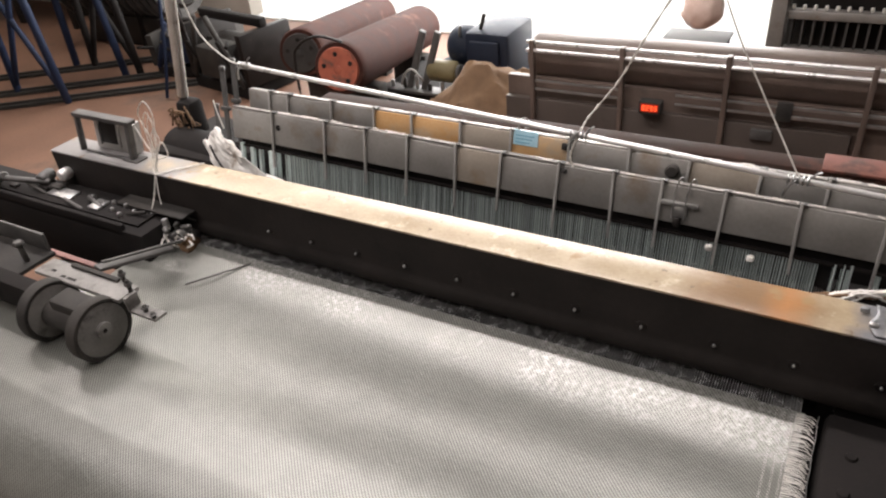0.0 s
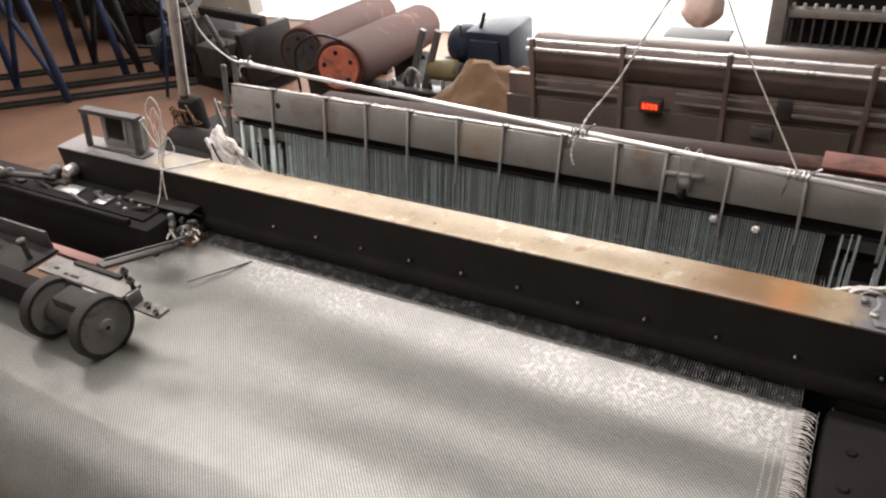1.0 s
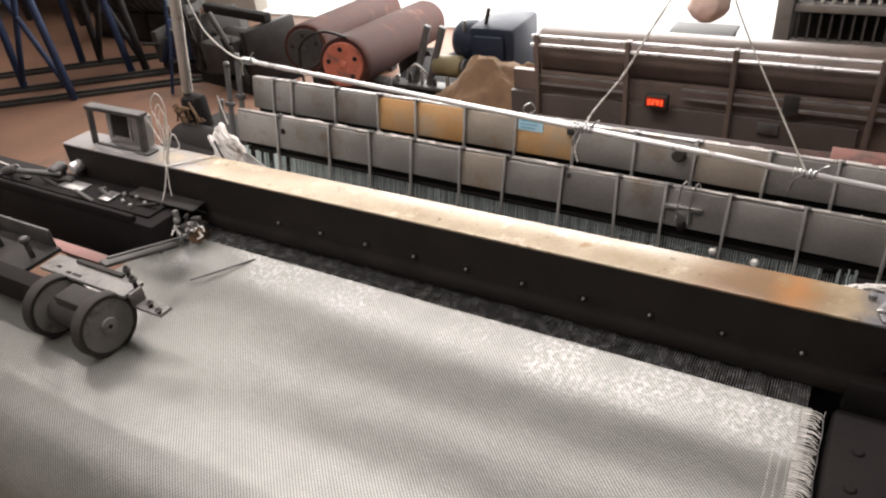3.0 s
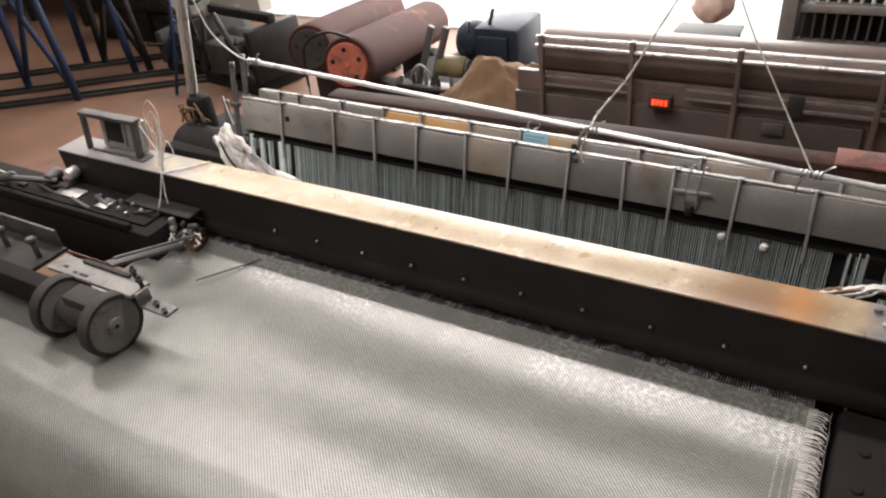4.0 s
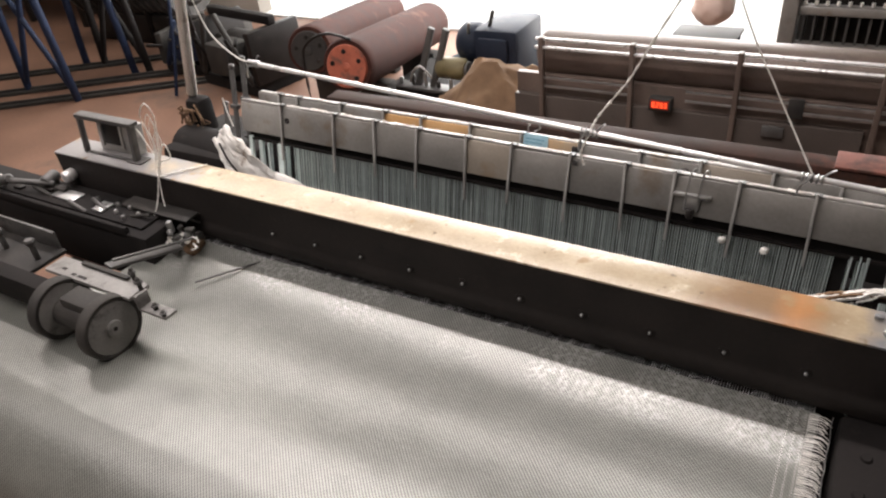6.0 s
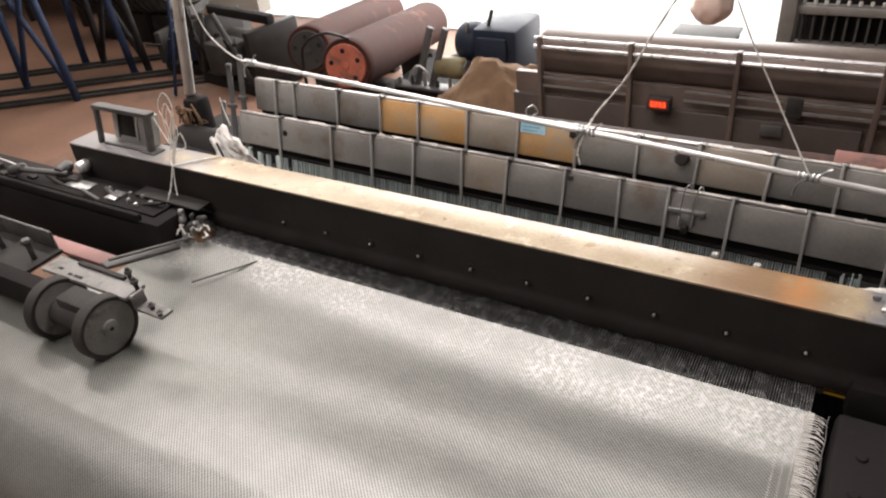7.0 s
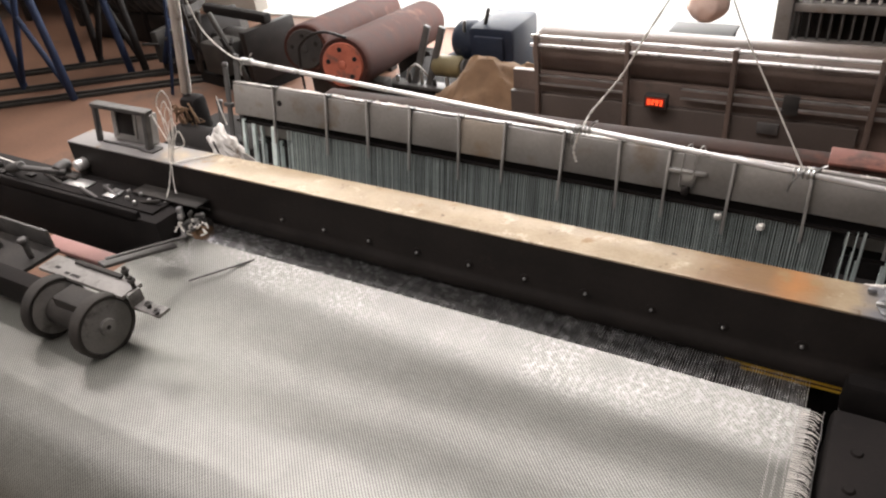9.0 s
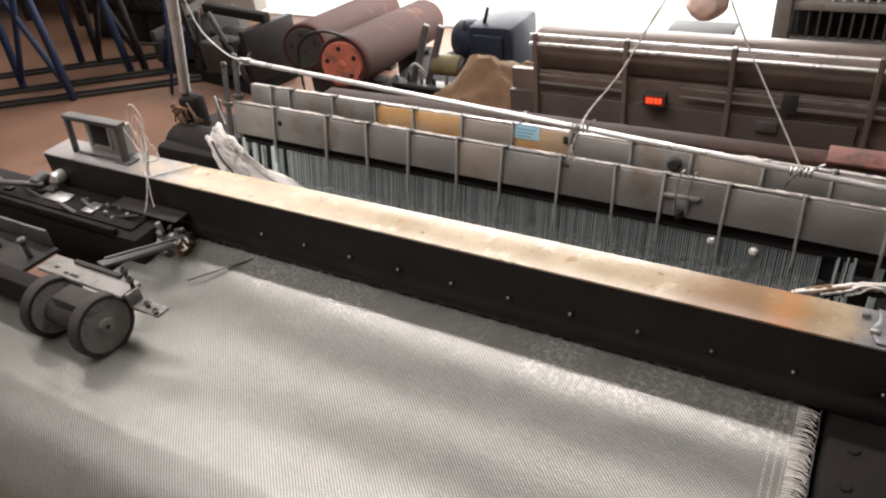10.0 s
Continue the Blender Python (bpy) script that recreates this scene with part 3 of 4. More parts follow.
for k in range(11):
    x = -0.810 + 0.0924 * k
    b = spart("bolt", rods(((x, 0.7365, 1.018), (x, 0.7310, 1.018), 0.0020), seg=8), STEEL)
    spart("washer", rods(((x, 0.737, 1.018), (x, 0.7345, 1.018), 0.0075), seg=14), BLACK, b)
# open steel bracket with a block behind it, on the cap's end
br = spart("bracket", B((-1.318, -1.308, 0.757, 0.767, TOP, TOP + 0.078), (-1.172, -1.160, 0.757, 0.769, TOP, TOP + 0.078), (-1.320, -1.158, 0.755, 0.775, TOP + 0.076, TOP + 0.085),
                       (-1.300, -1.18, 0.757, 0.763, TOP, TOP + 0.005), (-1.185, -1.146, 0.752, 0.780, TOP, TOP + 0.004), bevel=0.0018), IRON, label="worn grey steel bracket")
spart("block", B((-1.292, -1.176, 0.778, 0.799, TOP, TOP + 0.068), bevel=0.005), BAR, br)
spart("block_window", B((-1.270, -1.222, 0.7755, 0.779, TOP + 0.018, TOP + 0.068), bevel=0.001), BLACK, br)
spart("block_rim", B((-1.278, -1.272, 0.774, 0.779, TOP + 0.012, TOP + 0.068), (-1.220, -1.214, 0.774, 0.779, TOP + 0.012, TOP + 0.068), (-1.278, -1.214, 0.774, 0.779, TOP + 0.070, TOP + 0.070), bevel=0.001), BAR, br)
for ob in sley.children:
    if ob.name.startswith("bracket"):
        for me in [ob.data] + [c.data for c in ob.children]:
            for v in me.vertices:
                v.co.x += 0.26 * (v.co.z - TOP + PIVOT.z) + 0.012
# twine looped round the cap
bm = bmesh.new()
X0 = -1.062
bm_path(bm, [(X0, 0.732, TOP - 0.002), (X0 - 0.012, 0.742, TOP + 0.012), (X0 + 0.005, 0.745, TOP + 0.065), (X0 - 0.01, 0.748, TOP + 0.11), (X0 + 0.012, 0.75, TOP + 0.138), (X0 + 0.026, 0.75, TOP + 0.115), (X0 + 0.012, 0.748, TOP + 0.065), (X0 + 0.002, 0.742, TOP + 0.02), (X0 + 0.0, 0.732, TOP + 0.001)], 0.0010, 5, 0.25)
bm_path(bm, [(X0 + 0.004, 0.744, TOP + 0.035), (X0 + 0.03, 0.746, TOP + 0.065), (X0 + 0.036, 0.746, TOP + 0.04), (X0 + 0.008, 0.744, TOP + 0.028)], 0.0012, 5, 0.25)
bm_path(bm, [(X0, 0.733, TOP), (X0 + 0.03, 0.76, TOP + 0.003), (X0 + 0.06, 0.798, TOP + 0.002)], 0.0015, 5, 0.2)
bm_path(bm, [(X0 - 0.006, 0.745, TOP + 0.04), (X0 - 0.022, 0.745, TOP + 0.075), (X0 - 0.028, 0.745, TOP + 0.088)], 0.0011, 5, 0.2)
random.seed(17)
for k in range(3):
    a = random.uniform(-0.01, 0.012)
    h1 = random.uniform(0.07, 0.13)
    bm_path(bm, [(X0 + random.uniform(-0.004, 0.006), 0.737, TOP + 0.004), (X0 + a, 0.742, TOP + h1 * 0.4), (X0 + a * 1.8 - 0.006, 0.747, TOP + h1 * 0.8), (X0 + a + 0.010, 0.749, TOP + h1), (X0 + a + 0.016, 0.748, TOP + h1 * 0.75), (X0 + 0.004, 0.742, TOP + random.uniform(0.015, 0.04))], random.uniform(0.0005, 0.0008), 5, 0.25)
twine = spart("twine", bm, WHITE, label="knotted off-white twine")
bm = bmesh.new()
bm_path(bm, [(X0, 0.731, TOP - 0.002), (X0 - 0.006, 0.715, TOP - 0.045), (X0 - 0.014, 0.685, TOP - 0.092)], 0.0015, 5, 0.35)
bm_path(bm, [(X0 + 0.003, 0.731, TOP - 0.002), (X0 + 0.006, 0.722, TOP - 0.03), (X0 + 0.012, 0.715, TOP - 0.05)], 0.001, 5)
spart("twine_tail", bm, WHITE, twine)
bm = bmesh.new()
bmesh.ops.create_grid(bm, x_segments=40, y_segments=18, size=0.5)
for v in bm.verts:
    q = Vector((v.co.x * 7, v.co.y * 4, 2.0))
    v.co = Vector((0.175 + v.co.x * 0.17 + 0.006 * noise.noise(q * 0.6), 0.768 + v.co.y * 0.058, TOP + 0.0020 + 0.004 * abs(noise.noise(q)) + 0.003 * abs(noise.noise(q * 2.3))))
foil = spart("foil_scrap", bm, FOIL, label="crumpled grey foil scrap")
foil.modifiers.new("thick", "SOLIDIFY").thickness = 0.0008
for k, (x, y) in enumerate(((0.085, 0.752), (0.11, 0.785), (0.075, 0.778))):
    spart("scrap_chip", B((x, x + 0.010, y, y + 0.006, TOP + 0.002, TOP + 0.008), bevel=0.002), (STEEL, WHITE, FOIL)[k])
spart("guide_wire", rods(((-1.165, 0.728, 1.014), (-0.985, 0.728, 1.004), 0.0022), seg=8), IRON)
# picking box at the beam's end, with its fittings
box = spart("picker_box", B((-1.80, -1.03, 0.640, 0.735, 0.905, 1.012), (-1.80, -1.08, 0.640, 0.650, 1.0, 1.024), bevel=0.003), DULL_BLACK, label="black oily picker box")
spart("box_lid", B((-1.62, -1.06, 0.660, 0.728, 1.012, 1.017), bevel=0.001), DULL_BLACK, box)
spart("lid_plate", B((-1.345, -1.275, 0.675, 0.705, 1.0172, 1.021), bevel=0.001), STEEL, box)
spart("lid_plate", B((-1.21, -1.18, 0.668, 0.70, 1.0172, 1.022), bevel=0.001), STEEL, box)
spart("guide_strip", B((-1.16, -0.985, 0.700, 0.733, 1.020, 1.024), bevel=0.001), DARK, box)
for x, y in ((-1.19, 0.69), (-1.17, 0.70), (-1.15, 0.68), (-1.135, 0.70), (-1.23, 0.70), (-1.12, 0.672), (-1.10, 0.69)):
    spart("screw", rods(((x, y, 1.012), (x, y, 1.025), 0.0042), seg=8), STEEL, box)
random.seed(11)
for k in range(12):
    x, y = random.uniform(-1.62, -1.08), random.uniform(0.662, 0.722)
    if k % 2:
        a = random.uniform(0, 3.14)
        c, d = Vector((x, y, 1.022)), Vector((math.cos(a), math.sin(a) * 0.5, random.uniform(0, 0.3))) * random.uniform(0.012, 0.03)
        spart("linkage", rods((c - d, c + d, random.uniform(0.003, 0.005)), seg=8), (DARK, IRON)[k % 3 == 0], box)
    else:
        w = random.uniform(0.008, 0.022)
        spart("small_plate", B((x - w, x + w, y - w * 0.5, y + w * 0.5, 1.0172, 1.0172 + random.uniform(0.004, 0.012)), bevel=0.001), (DARK, BLACK)[k % 4 == 0], box)
spart("end_pin", rods(((-1.338, 0.738, 1.040), (-1.338, 0.712, 1.040), 0.0125), seg=18), CHROME, label="pale steel end pin")
spart("pivot_knob", rods(((-1.385, 0.725, 1.035), (-1.375, 0.69, 1.035), 0.013), ((-1.38, 0.715, 1.01), (-1.38, 0.715, 1.045), 0.008)), IRON, box)
spart("lever", rods(((-1.44, 0.66, 1.045), (-1.36, 0.70, 1.03), 0.006), ((-1.50, 0.665, 1.03), (-1.44, 0.66, 1.05), 0.010)), IRON, box)
bm = bmesh.new()
bm_path(bm, [(-1.75, 0.66, 1.045), (-1.6, 0.668, 1.05), (-1.5, 0.665, 1.052), (-1.42, 0.67, 1.035)], 0.0016, 5)
spart("cord", bm, WHITE, box)
bm = bmesh.new()
random.seed(5)
for k in range(16):
    x, y, z = random.uniform(-1.07, -0.975), random.uniform(0.672, 0.715), random.uniform(0.975, 1.012)
    a = Vector((random.uniform(-1, 1), random.uniform(-1, 1), random.uniform(-0.6, 1))).normalized() * random.uniform(0.006, 0.016)
    bm_rod(bm, Vector((x, y, z)) - a, Vector((x, y, z)) + a, random.uniform(0.0025, 0.006), 8)
bm_box(bm, -1.075, -0.985, 0.690, 0.728, 0.955, 0.985, 0.003)
spart("selvage_cutter", bm, IRON, box, "clustered steel screws and clips")
bm = bmesh.new()
random.seed(23)
for k in range(14):
    c = Vector((random.uniform(-1.03, -0.955), random.uniform(0.672, 0.70), random.uniform(0.962, 1.0)))
    d = [c + Vector((random.uniform(-0.012, 0.012), random.uniform(-0.008, 0.008), random.uniform(-0.010, 0.010))) for q in range(4)]
    bm_path(bm, d, random.uniform(0.0008, 0.0020), 5, 0.4)
waste = bmesh.new()
bmesh.ops.create_icosphere(waste, subdivisions=3, radius=0.017)
for v in waste.verts:
    v.co = v.co * (1 + 0.5 * noise.noise(v.co * 90)) + Vector((-0.985, 0.700, 0.968))
spart("paper_waste", waste, SACK, box, "brown crumpled paper waste")
spart("yarn_waste", bm, WHITE, box, "pale tufts of yarn waste")
spart("trim_lamp_screw", rods(((-0.992, 0.70, 0.985), (-0.992, 0.70, 1.0), 0.007), ((-1.02, 0.69, 1.0), (-1.02, 0.69, 1.022), 0.006)), STEEL, box)

# ---- yellow band that carries the weft across ----
band = thing("yellow_weft_band", "yellow flexible weft carrier band sliding across the warp", "weft band")
part("strip", B((0.0, 1.25, -0.0015, 0.0015, -0.0075, 0.0055), bevel=0.0006), YELLOW, band)
part("groove", B((0.01, 1.25, -0.0022, -0.0016, -0.0022, 0.0006)), OLDRUST, band, "dark worn groove along the band")
part("carrier_head", B((-0.012, 0.02, -0.007, 0.003, -0.006, 0.004), bevel=0.002), DARK, band, "dark steel gripper head")

# ---- temple on the cloth's left edge, with its two wheels ----
temple = thing("temple_carriage", "grey cast temple carriage with two wheels on the cloth", "temple")
WX, WY, WZ, WR = -0.877, 0.432, 1.008, 0.050


def wheel(x):
    bm = bmesh.new()
    bm_lathe(bm, [(0, WR * 0.90), (0.0, WR * 0.96), (0.10, WR), (0.90, WR), (1, WR * 0.965), (1.0, WR * 0.87), (0.90, WR * 0.85)], (x - 0.021, WY, WZ), (x, WY, WZ), 40)
    w = part("wheel", bm, DARK, temple)
    bm = bmesh.new()
    bm_lathe(bm, [(0, WR * 0.84), (0.3, WR * 0.84), (0.35, WR * 0.82), (0.35, WR * 0.27), (1.0, WR * 0.25), (1.05, WR * 0.22)], (x - 0.0030, WY, WZ), (x + 0.0025, WY, WZ), 36)
    part("face", bm, WHEELM, w, "rubbed grey wheel face with a hub")
    part("axle_nut", rods(((x - 0.004, WY, WZ), (x + 0.0035, WY, WZ), 0.0042), seg=10), BLACK, w)


wheel(WX)
wheel(WX - 0.116)
part("axle", rods(((WX - 0.12, WY, WZ), (WX - 0.02, WY, WZ), 0.024), seg=20), DARK, temple)
part("axle_block", B((WX - 0.098, WX - 0.034, WY - 0.012, WY + 0.026, WZ + 0.012, WZ + 0.036), bevel=0.004), DARK, temple)
part("top_plate", B((-1.065, -0.862, 0.462, 0.500, 1.040, 1.047), bevel=0.0015), WHEELM, temple)
part("nose_plate", B((-0.860, -0.800, 0.468, 0.490, 1.020, 1.025), (-0.86, -0.854, 0.468, 0.490, 1.02, 1.047), bevel=0.001), WHEELM, temple)
for x, y in ((-1.03, 0.475), (-1.0, 0.47), (-0.985, 0.47), (-0.975, 0.47)):
    part("slot", B((x - 0.005, x + 0.005, y - 0.0025, y + 0.0025, 1.0472, 1.0478)), BLACK, temple)
part("rib", B((-1.01, -0.90, 0.492, 0.500, 1.047, 1.052), bevel=0.001), DARK, temple)
for x, y, z, ln in ((-0.893, 0.500, 1.042, 0.026), (-0.862, 0.486, 1.042, 0.026), (-0.83, 0.478, 1.022, 0.014), (-0.806, 0.472, 1.022, 0.012)):
    b = part("stud", rods(((x, y, z), (x, y, z + ln), 0.0036), seg=8), DARK, temple)
    part("nut", rods(((x, y, z + ln * 0.55), (x, y, z + ln * 0.85), 0.006), seg=6), IRON, b)
part("arm", B((-0.013, 0.011, 0.0, 0.130, -0.003, 0.003), bevel=0.0015), IRON, temple, m=pose(-1.0, 0.525, 1.025, -14, 0, -12))
part("arm_strip", B((-0.003, 0.003, 0.0, 0.145, 0.006, 0.010), bevel=0.001), IRON, temple, m=pose(-0.992, 0.53, 1.028, -14, 0, -12))
part("needle_bar", B((-0.0017, 0.0017, 0.0, 0.115, -0.001, 0.0015), bevel=0.0005), IRON, temple, m=pose(-0.905, 0.604, 0.964, 0, 0, -36))
part("cross_bar", B((-1.75, -1.02, 0.428, 0.456, 0.985, 1.035), bevel=0.003), DULL_BLACK, temple)
part("support_plate", B((-1.75, -1.115, 0.455, 0.53, 1.020, 1.028), bevel=0.002), DARK, temple)
part("angle_flange", B((-1.75, -1.125, 0.525, 0.530, 1.028, 1.062), bevel=0.001), IRON, temple)
for x in (-1.135, -1.225):
    b = part("bolt", rods(((x, 0.49, 1.028), (x, 0.49, 1.062), 0.005), seg=8), IRON, temple)
    part("bolt_head", rods(((x, 0.49, 1.058), (x, 0.49, 1.068), 0.0095), seg=6), IRON, b)
part("pink_post", B((-1.335, -1.30, 0.50, 0.53, 1.028, 1.20), bevel=0.003), PINK, temple, "pink oxide painted post")

# ---- hung rod over the heald frames ----
rod = thing("hanging_rod", "polished steel rod slung on wires above the loom", "rod")
part("tube", rods(((-0.985, 0.93, 1.2265), (0.40, 0.93, 1.132), 0.0042), seg=16), CHROME, rod)
for x, z in ((-0.98, 1.226), (-0.325, 1.181), (-0.022, 1.160)):
    bm = bmesh.new()
    for k in range(5):
        bm_path(bm, [(x + 0.006 * k - 0.012, 0.93 + 0.0055 * math.cos(a), z + 0.0055 * math.sin(a)) for a in (0, 1.3, 2.6, 3.9, 5.2, 6.2)], 0.0016, 4)
    bm_path(bm, [(x, 0.925, z + 0.006), (x - 0.012, 0.923, z - 0.01), (x - 0.015, 0.923, z - 0.026)], 0.0016, 4)
    bm_path(bm, [(x + 0.012, 0.925, z + 0.006), (x + 0.02, 0.923, z + 0.016), (x + 0.026, 0.923, z + 0.02)], 0.0014, 4)
    part("knot", bm, STEEL, rod, "twisted wire knot")
for pts, r in (([(-1.80, 0.95, 3.8), (-1.36, 0.95, 2.2), (-1.19, 0.95, 1.58), (-1.147, 0.95, 1.43), (-1.119, 0.95, 1.33), (-1.095, 0.95, 1.267), (-1.03, 0.94, 1.23), (-0.98, 0.93, 1.228)], 0.0013),
               ([(1.06, 0.95, 3.8), (0.22, 0.95, 2.2), (-0.10, 0.95, 1.59), (-0.19, 0.95, 1.42), (-0.245, 0.95, 1.32), (-0.276, 0.95, 1.261), (-0.316, 0.945, 1.204), (-0.325, 0.93, 1.182), (-0.336, 0.925, 1.15), (-0.332, 0.925, 1.128)], 0.0016),
               ([(-1.26, 0.95, 3.8), (-0.52, 0.95, 2.2), (-0.235, 0.95, 1.58), (-0.163, 0.95, 1.425), (-0.122, 0.95, 1.336), (-0.088, 0.95, 1.273), (-0.060, 0.945, 1.225), (-0.022, 0.93, 1.164)], 0.0011)):
    bm = bmesh.new()
    bm_path(bm, pts, r, 6, 0.45 if r > 0.0015 else 0.1)
    part("sling_wire", bm, WHITE, rod, "pale twisted sling wire")

# ---- hanging pole, rags ----
pole = thing("hanging_pole", "pale worn steel pole hanging beside the loom", "pole")
part("shaft", rods(((-1.02, 1.1, 2.6), (-1.391, 1.1, 1.05), 0.0125), seg=16), mat("pale_pole", (0.55, 0.51, 0.46), (0.78, 0.74, 0.68), 0.5, 0.2, 20, 200, 0.2, (0.3, 0.22, 0.15), 14, 0.62), pole)
part("tip", rods(((-1.388, 1.1, 1.065), (-1.394, 1.1, 1.038), 0.0105), seg=14), IRON, pole)
drive = thing("drive_cover", "dark cast gear cover beside the heald frames", "cover")
part("body", B((-1.42, -1.16, 0.98, 1.2, 0.72, 0.962), bevel=0.02), DULL_BLACK, drive)
part("bearing", rods(((-1.42, 1.06, 0.93), (-1.20, 1.04, 0.93), 0.055), seg=28), DULL_BLACK, drive)
part("pole_socket", B((-1.405, -1.352, 1.075, 1.125, 0.90, 1.045), bevel=0.014), DULL_BLACK, drive)
bm = bmesh.new()
for k in range(12):
    c = Vector((random.uniform(-1.405, -1.335), 1.07, random.uniform(0.955, 1.02)))
    bm_path(bm, [c + Vector((random.uniform(-0.02, 0.02), random.uniform(-0.01, 0.0), random.uniform(-0.025, 0.025))) for q in range(4)], random.uniform(0.001, 0.003), 5, 0.4)
part("oily_waste", bm, SACK, drive, "oily brown thread waste")


def rag(label, pts, width, seed):
    """A crumpled sheet of film draped along a line, with folds that run down it."""
    random.seed(seed)
    bm = bmesh.new()
    n, w = 70, 26
    rows = []
    for i in range(n + 1):
        t = i / n * (len(pts) - 1)
        k = min(int(t), len(pts) - 2)
        c = Vector(pts[k]).lerp(Vector(pts[k + 1]), t - k)
        d = (Vector(pts[k + 1]) - Vector(pts[k])).normalized()
        side = Vector((d.z, 0, -d.x)).normalized()
        wd = width * (0.5 + 0.5 * math.sin(math.pi * (0.05 + 0.6 * i / n)) + 0.12 * noise.noise(Vector((i * 0.16, seed, 0))))
        line = []
        for j in range(w + 1):
            q = Vector((i * 0.05, j * 0.22, seed))
            line.append(bm.verts.new(c + side * (j / w - 0.5) * wd + Vector((0.003 * noise.noise(q * 1.3), -abs(0.016 * noise.noise(q * 1.2)) - 0.006 * abs(math.sin(j * 0.42 + 2.2 * noise.noise(q * 0.5))) - 0.003 * noise.noise(q * 3.1), 0.006 * noise.noise(q * 1.5)))))
        rows.append(line)
    for p, q in zip(rows, rows[1:]):
        for j in range(w):
            bm.faces.new((p[j], p[j + 1], q[j + 1], q[j]))
    ob = part("film_rag", bm, RAG)
    ob.modifiers.new("thick", "SOLIDIFY").thickness = 0.0015
    return tagged(ob, label, "rag", "crumpled film rags")


rag("crumpled white film bundle draped beside the heald frame", [(-1.098, 0.908, 1.078), (-1.07, 0.903, 1.045), (-1.03, 0.897, 1.012), (-0.96, 0.892, 0.978), (-0.84, 0.885, 0.945)], 0.105, 3)
random.seed(41)
for k, (col, label) in enumerate(((WHITE, "frayed off-white cord behind the sley"), (SACK, "frayed brown cord behind the sley"), (BLACK, "black cord end behind the sley"), (WHITE, "thin off-white cord behind the sley"))):
    bm = bmesh.new()
    for j in range(4):
        o = Vector((random.uniform(-0.012, 0.012), random.uniform(-0.004, 0.004), random.uniform(-0.003, 0.003)))
        pts = [(0.002 + 0.014 * k, 0.862, 1.020 + 0.002 * k), (0.035 + 0.012 * k, 0.865, 1.032 + 0.005 * (k % 2)), (0.075 + 0.006 * k, 0.872, 1.045 - 0.006 * (k % 3)), (0.16, 0.885, 1.052 - 0.010 * k), (0.24, 0.90, 1.03 - 0.01 * k)]
        bm_path(bm, [Vector(q) + o * (1 - 0.2 * i) for i, q in enumerate(pts)], random.uniform(0.0014, 0.0028), 5, 0.3)
    tagged(part("frayed_cord", bm, col), label, "cord", "frayed cords")
part("cord_rest", B((0.10, 0.30, 0.868, 0.90, 0.86, 1.012), bevel=0.003), DULL_BLACK, loom)
bm = bmesh.new()
bm_path(bm, [(-1.085, 0.886, 1.066), (-1.06, 0.876, 1.035), (-1.02, 0.870, 1.0)], 0.0024, 5)
tagged(part("black_cord", bm, BLACK), "black cord lying on the film bundle", "cord")
bm = bmesh.new()
bm_path(bm, [(-1.09, 0.93, 1.145), (-1.082, 0.925, 1.12), (-1.07, 0.92, 1.09)], 0.0012, 5)
tagged(part("thread_end", bm, WHITE), "thin loose white thread end", "thread")


# ---- the far loom across the aisle ----
far = thing("far_loom", "brown steel loom across the aisle with long rollers", "loom")
part("roller", rods(((-1.12, 2.62, 0.665), (1.6, 2.62, 0.665), 0.09), seg=40), BROWN, far, "long brown steel roller")
for z, y in ((0.752, 2.50), (0.722, 2.49)):
    part("guide_rail", rods(((-1.10, y, z), (1.5, y, z), 0.0065), seg=10), CHROME, far, "bright steel guide rail")
for z in (0.600, 0.566):
    part("lower_rail", B((-1.07, -0.72, 2.49, 2.50, z - 0.005, z + 0.004), bevel=0.002), STEEL, far)
    part("lower_rail", B((-0.52, -0.18, 2.49, 2.50, z - 0.004, z + 0.004), bevel=0.002), STEEL, far)
    part("lower_rail", B((-0.14, 1.4, 2.49, 2.50, z - 0.006, z + 0.006), bevel=0.002), STEEL, far)
for x in (-1.075, -0.72, -0.35, 0.085, 0.5):
    part("post", B((x - 0.009, x + 0.009, 2.48, 2.51, 0.0, 0.762), bevel=0.003), BROWN, far)
part("front_panel", B((-1.20, 1.5, 2.53, 2.56, 0.02, 0.60), bevel=0.004), BROWN, far)
part("kick_panel", B((-1.20, 0.06, 2.50, 2.53, 0.02, 0.52), bevel=0.004), mat("dark_brown_panel", (0.040, 0.031, 0.026), (0.085, 0.066, 0.055), 0.6, 0.1, 5, 150, 0.2, (0.03, 0.024, 0.02), 4, 0.58), far)
part("rear_table", B((-1.05, 1.6, 2.76, 3.0, 0.46, 0.50), bevel=0.005), BROWN, far)
part("side_casting", B((-1.10, -1.05, 2.66, 2.9, 0.0, 0.60), bevel=0.012), DARK, far)
part("plate", B((-0.25, -0.18, 2.488, 2.50, 0.47, 0.51), bevel=0.002), IRON, far)
part("plate", B((-0.18, -0.13, 2.486, 2.50, 0.55, 0.62), bevel=0.002), DARK, far)
display = part("display", B((-0.642, -0.560, 2.46, 2.50, 0.530, 0.578), bevel=0.003), DARK, far, "small red digital display")
part("display_window", B((-0.634, -0.568, 2.4575, 2.4598, 0.540, 0.572)), LEDBACK, display)
SEG = {"0": "abcdef", "2": "abged", "3": "abgcd", "9": "abcdfg"}
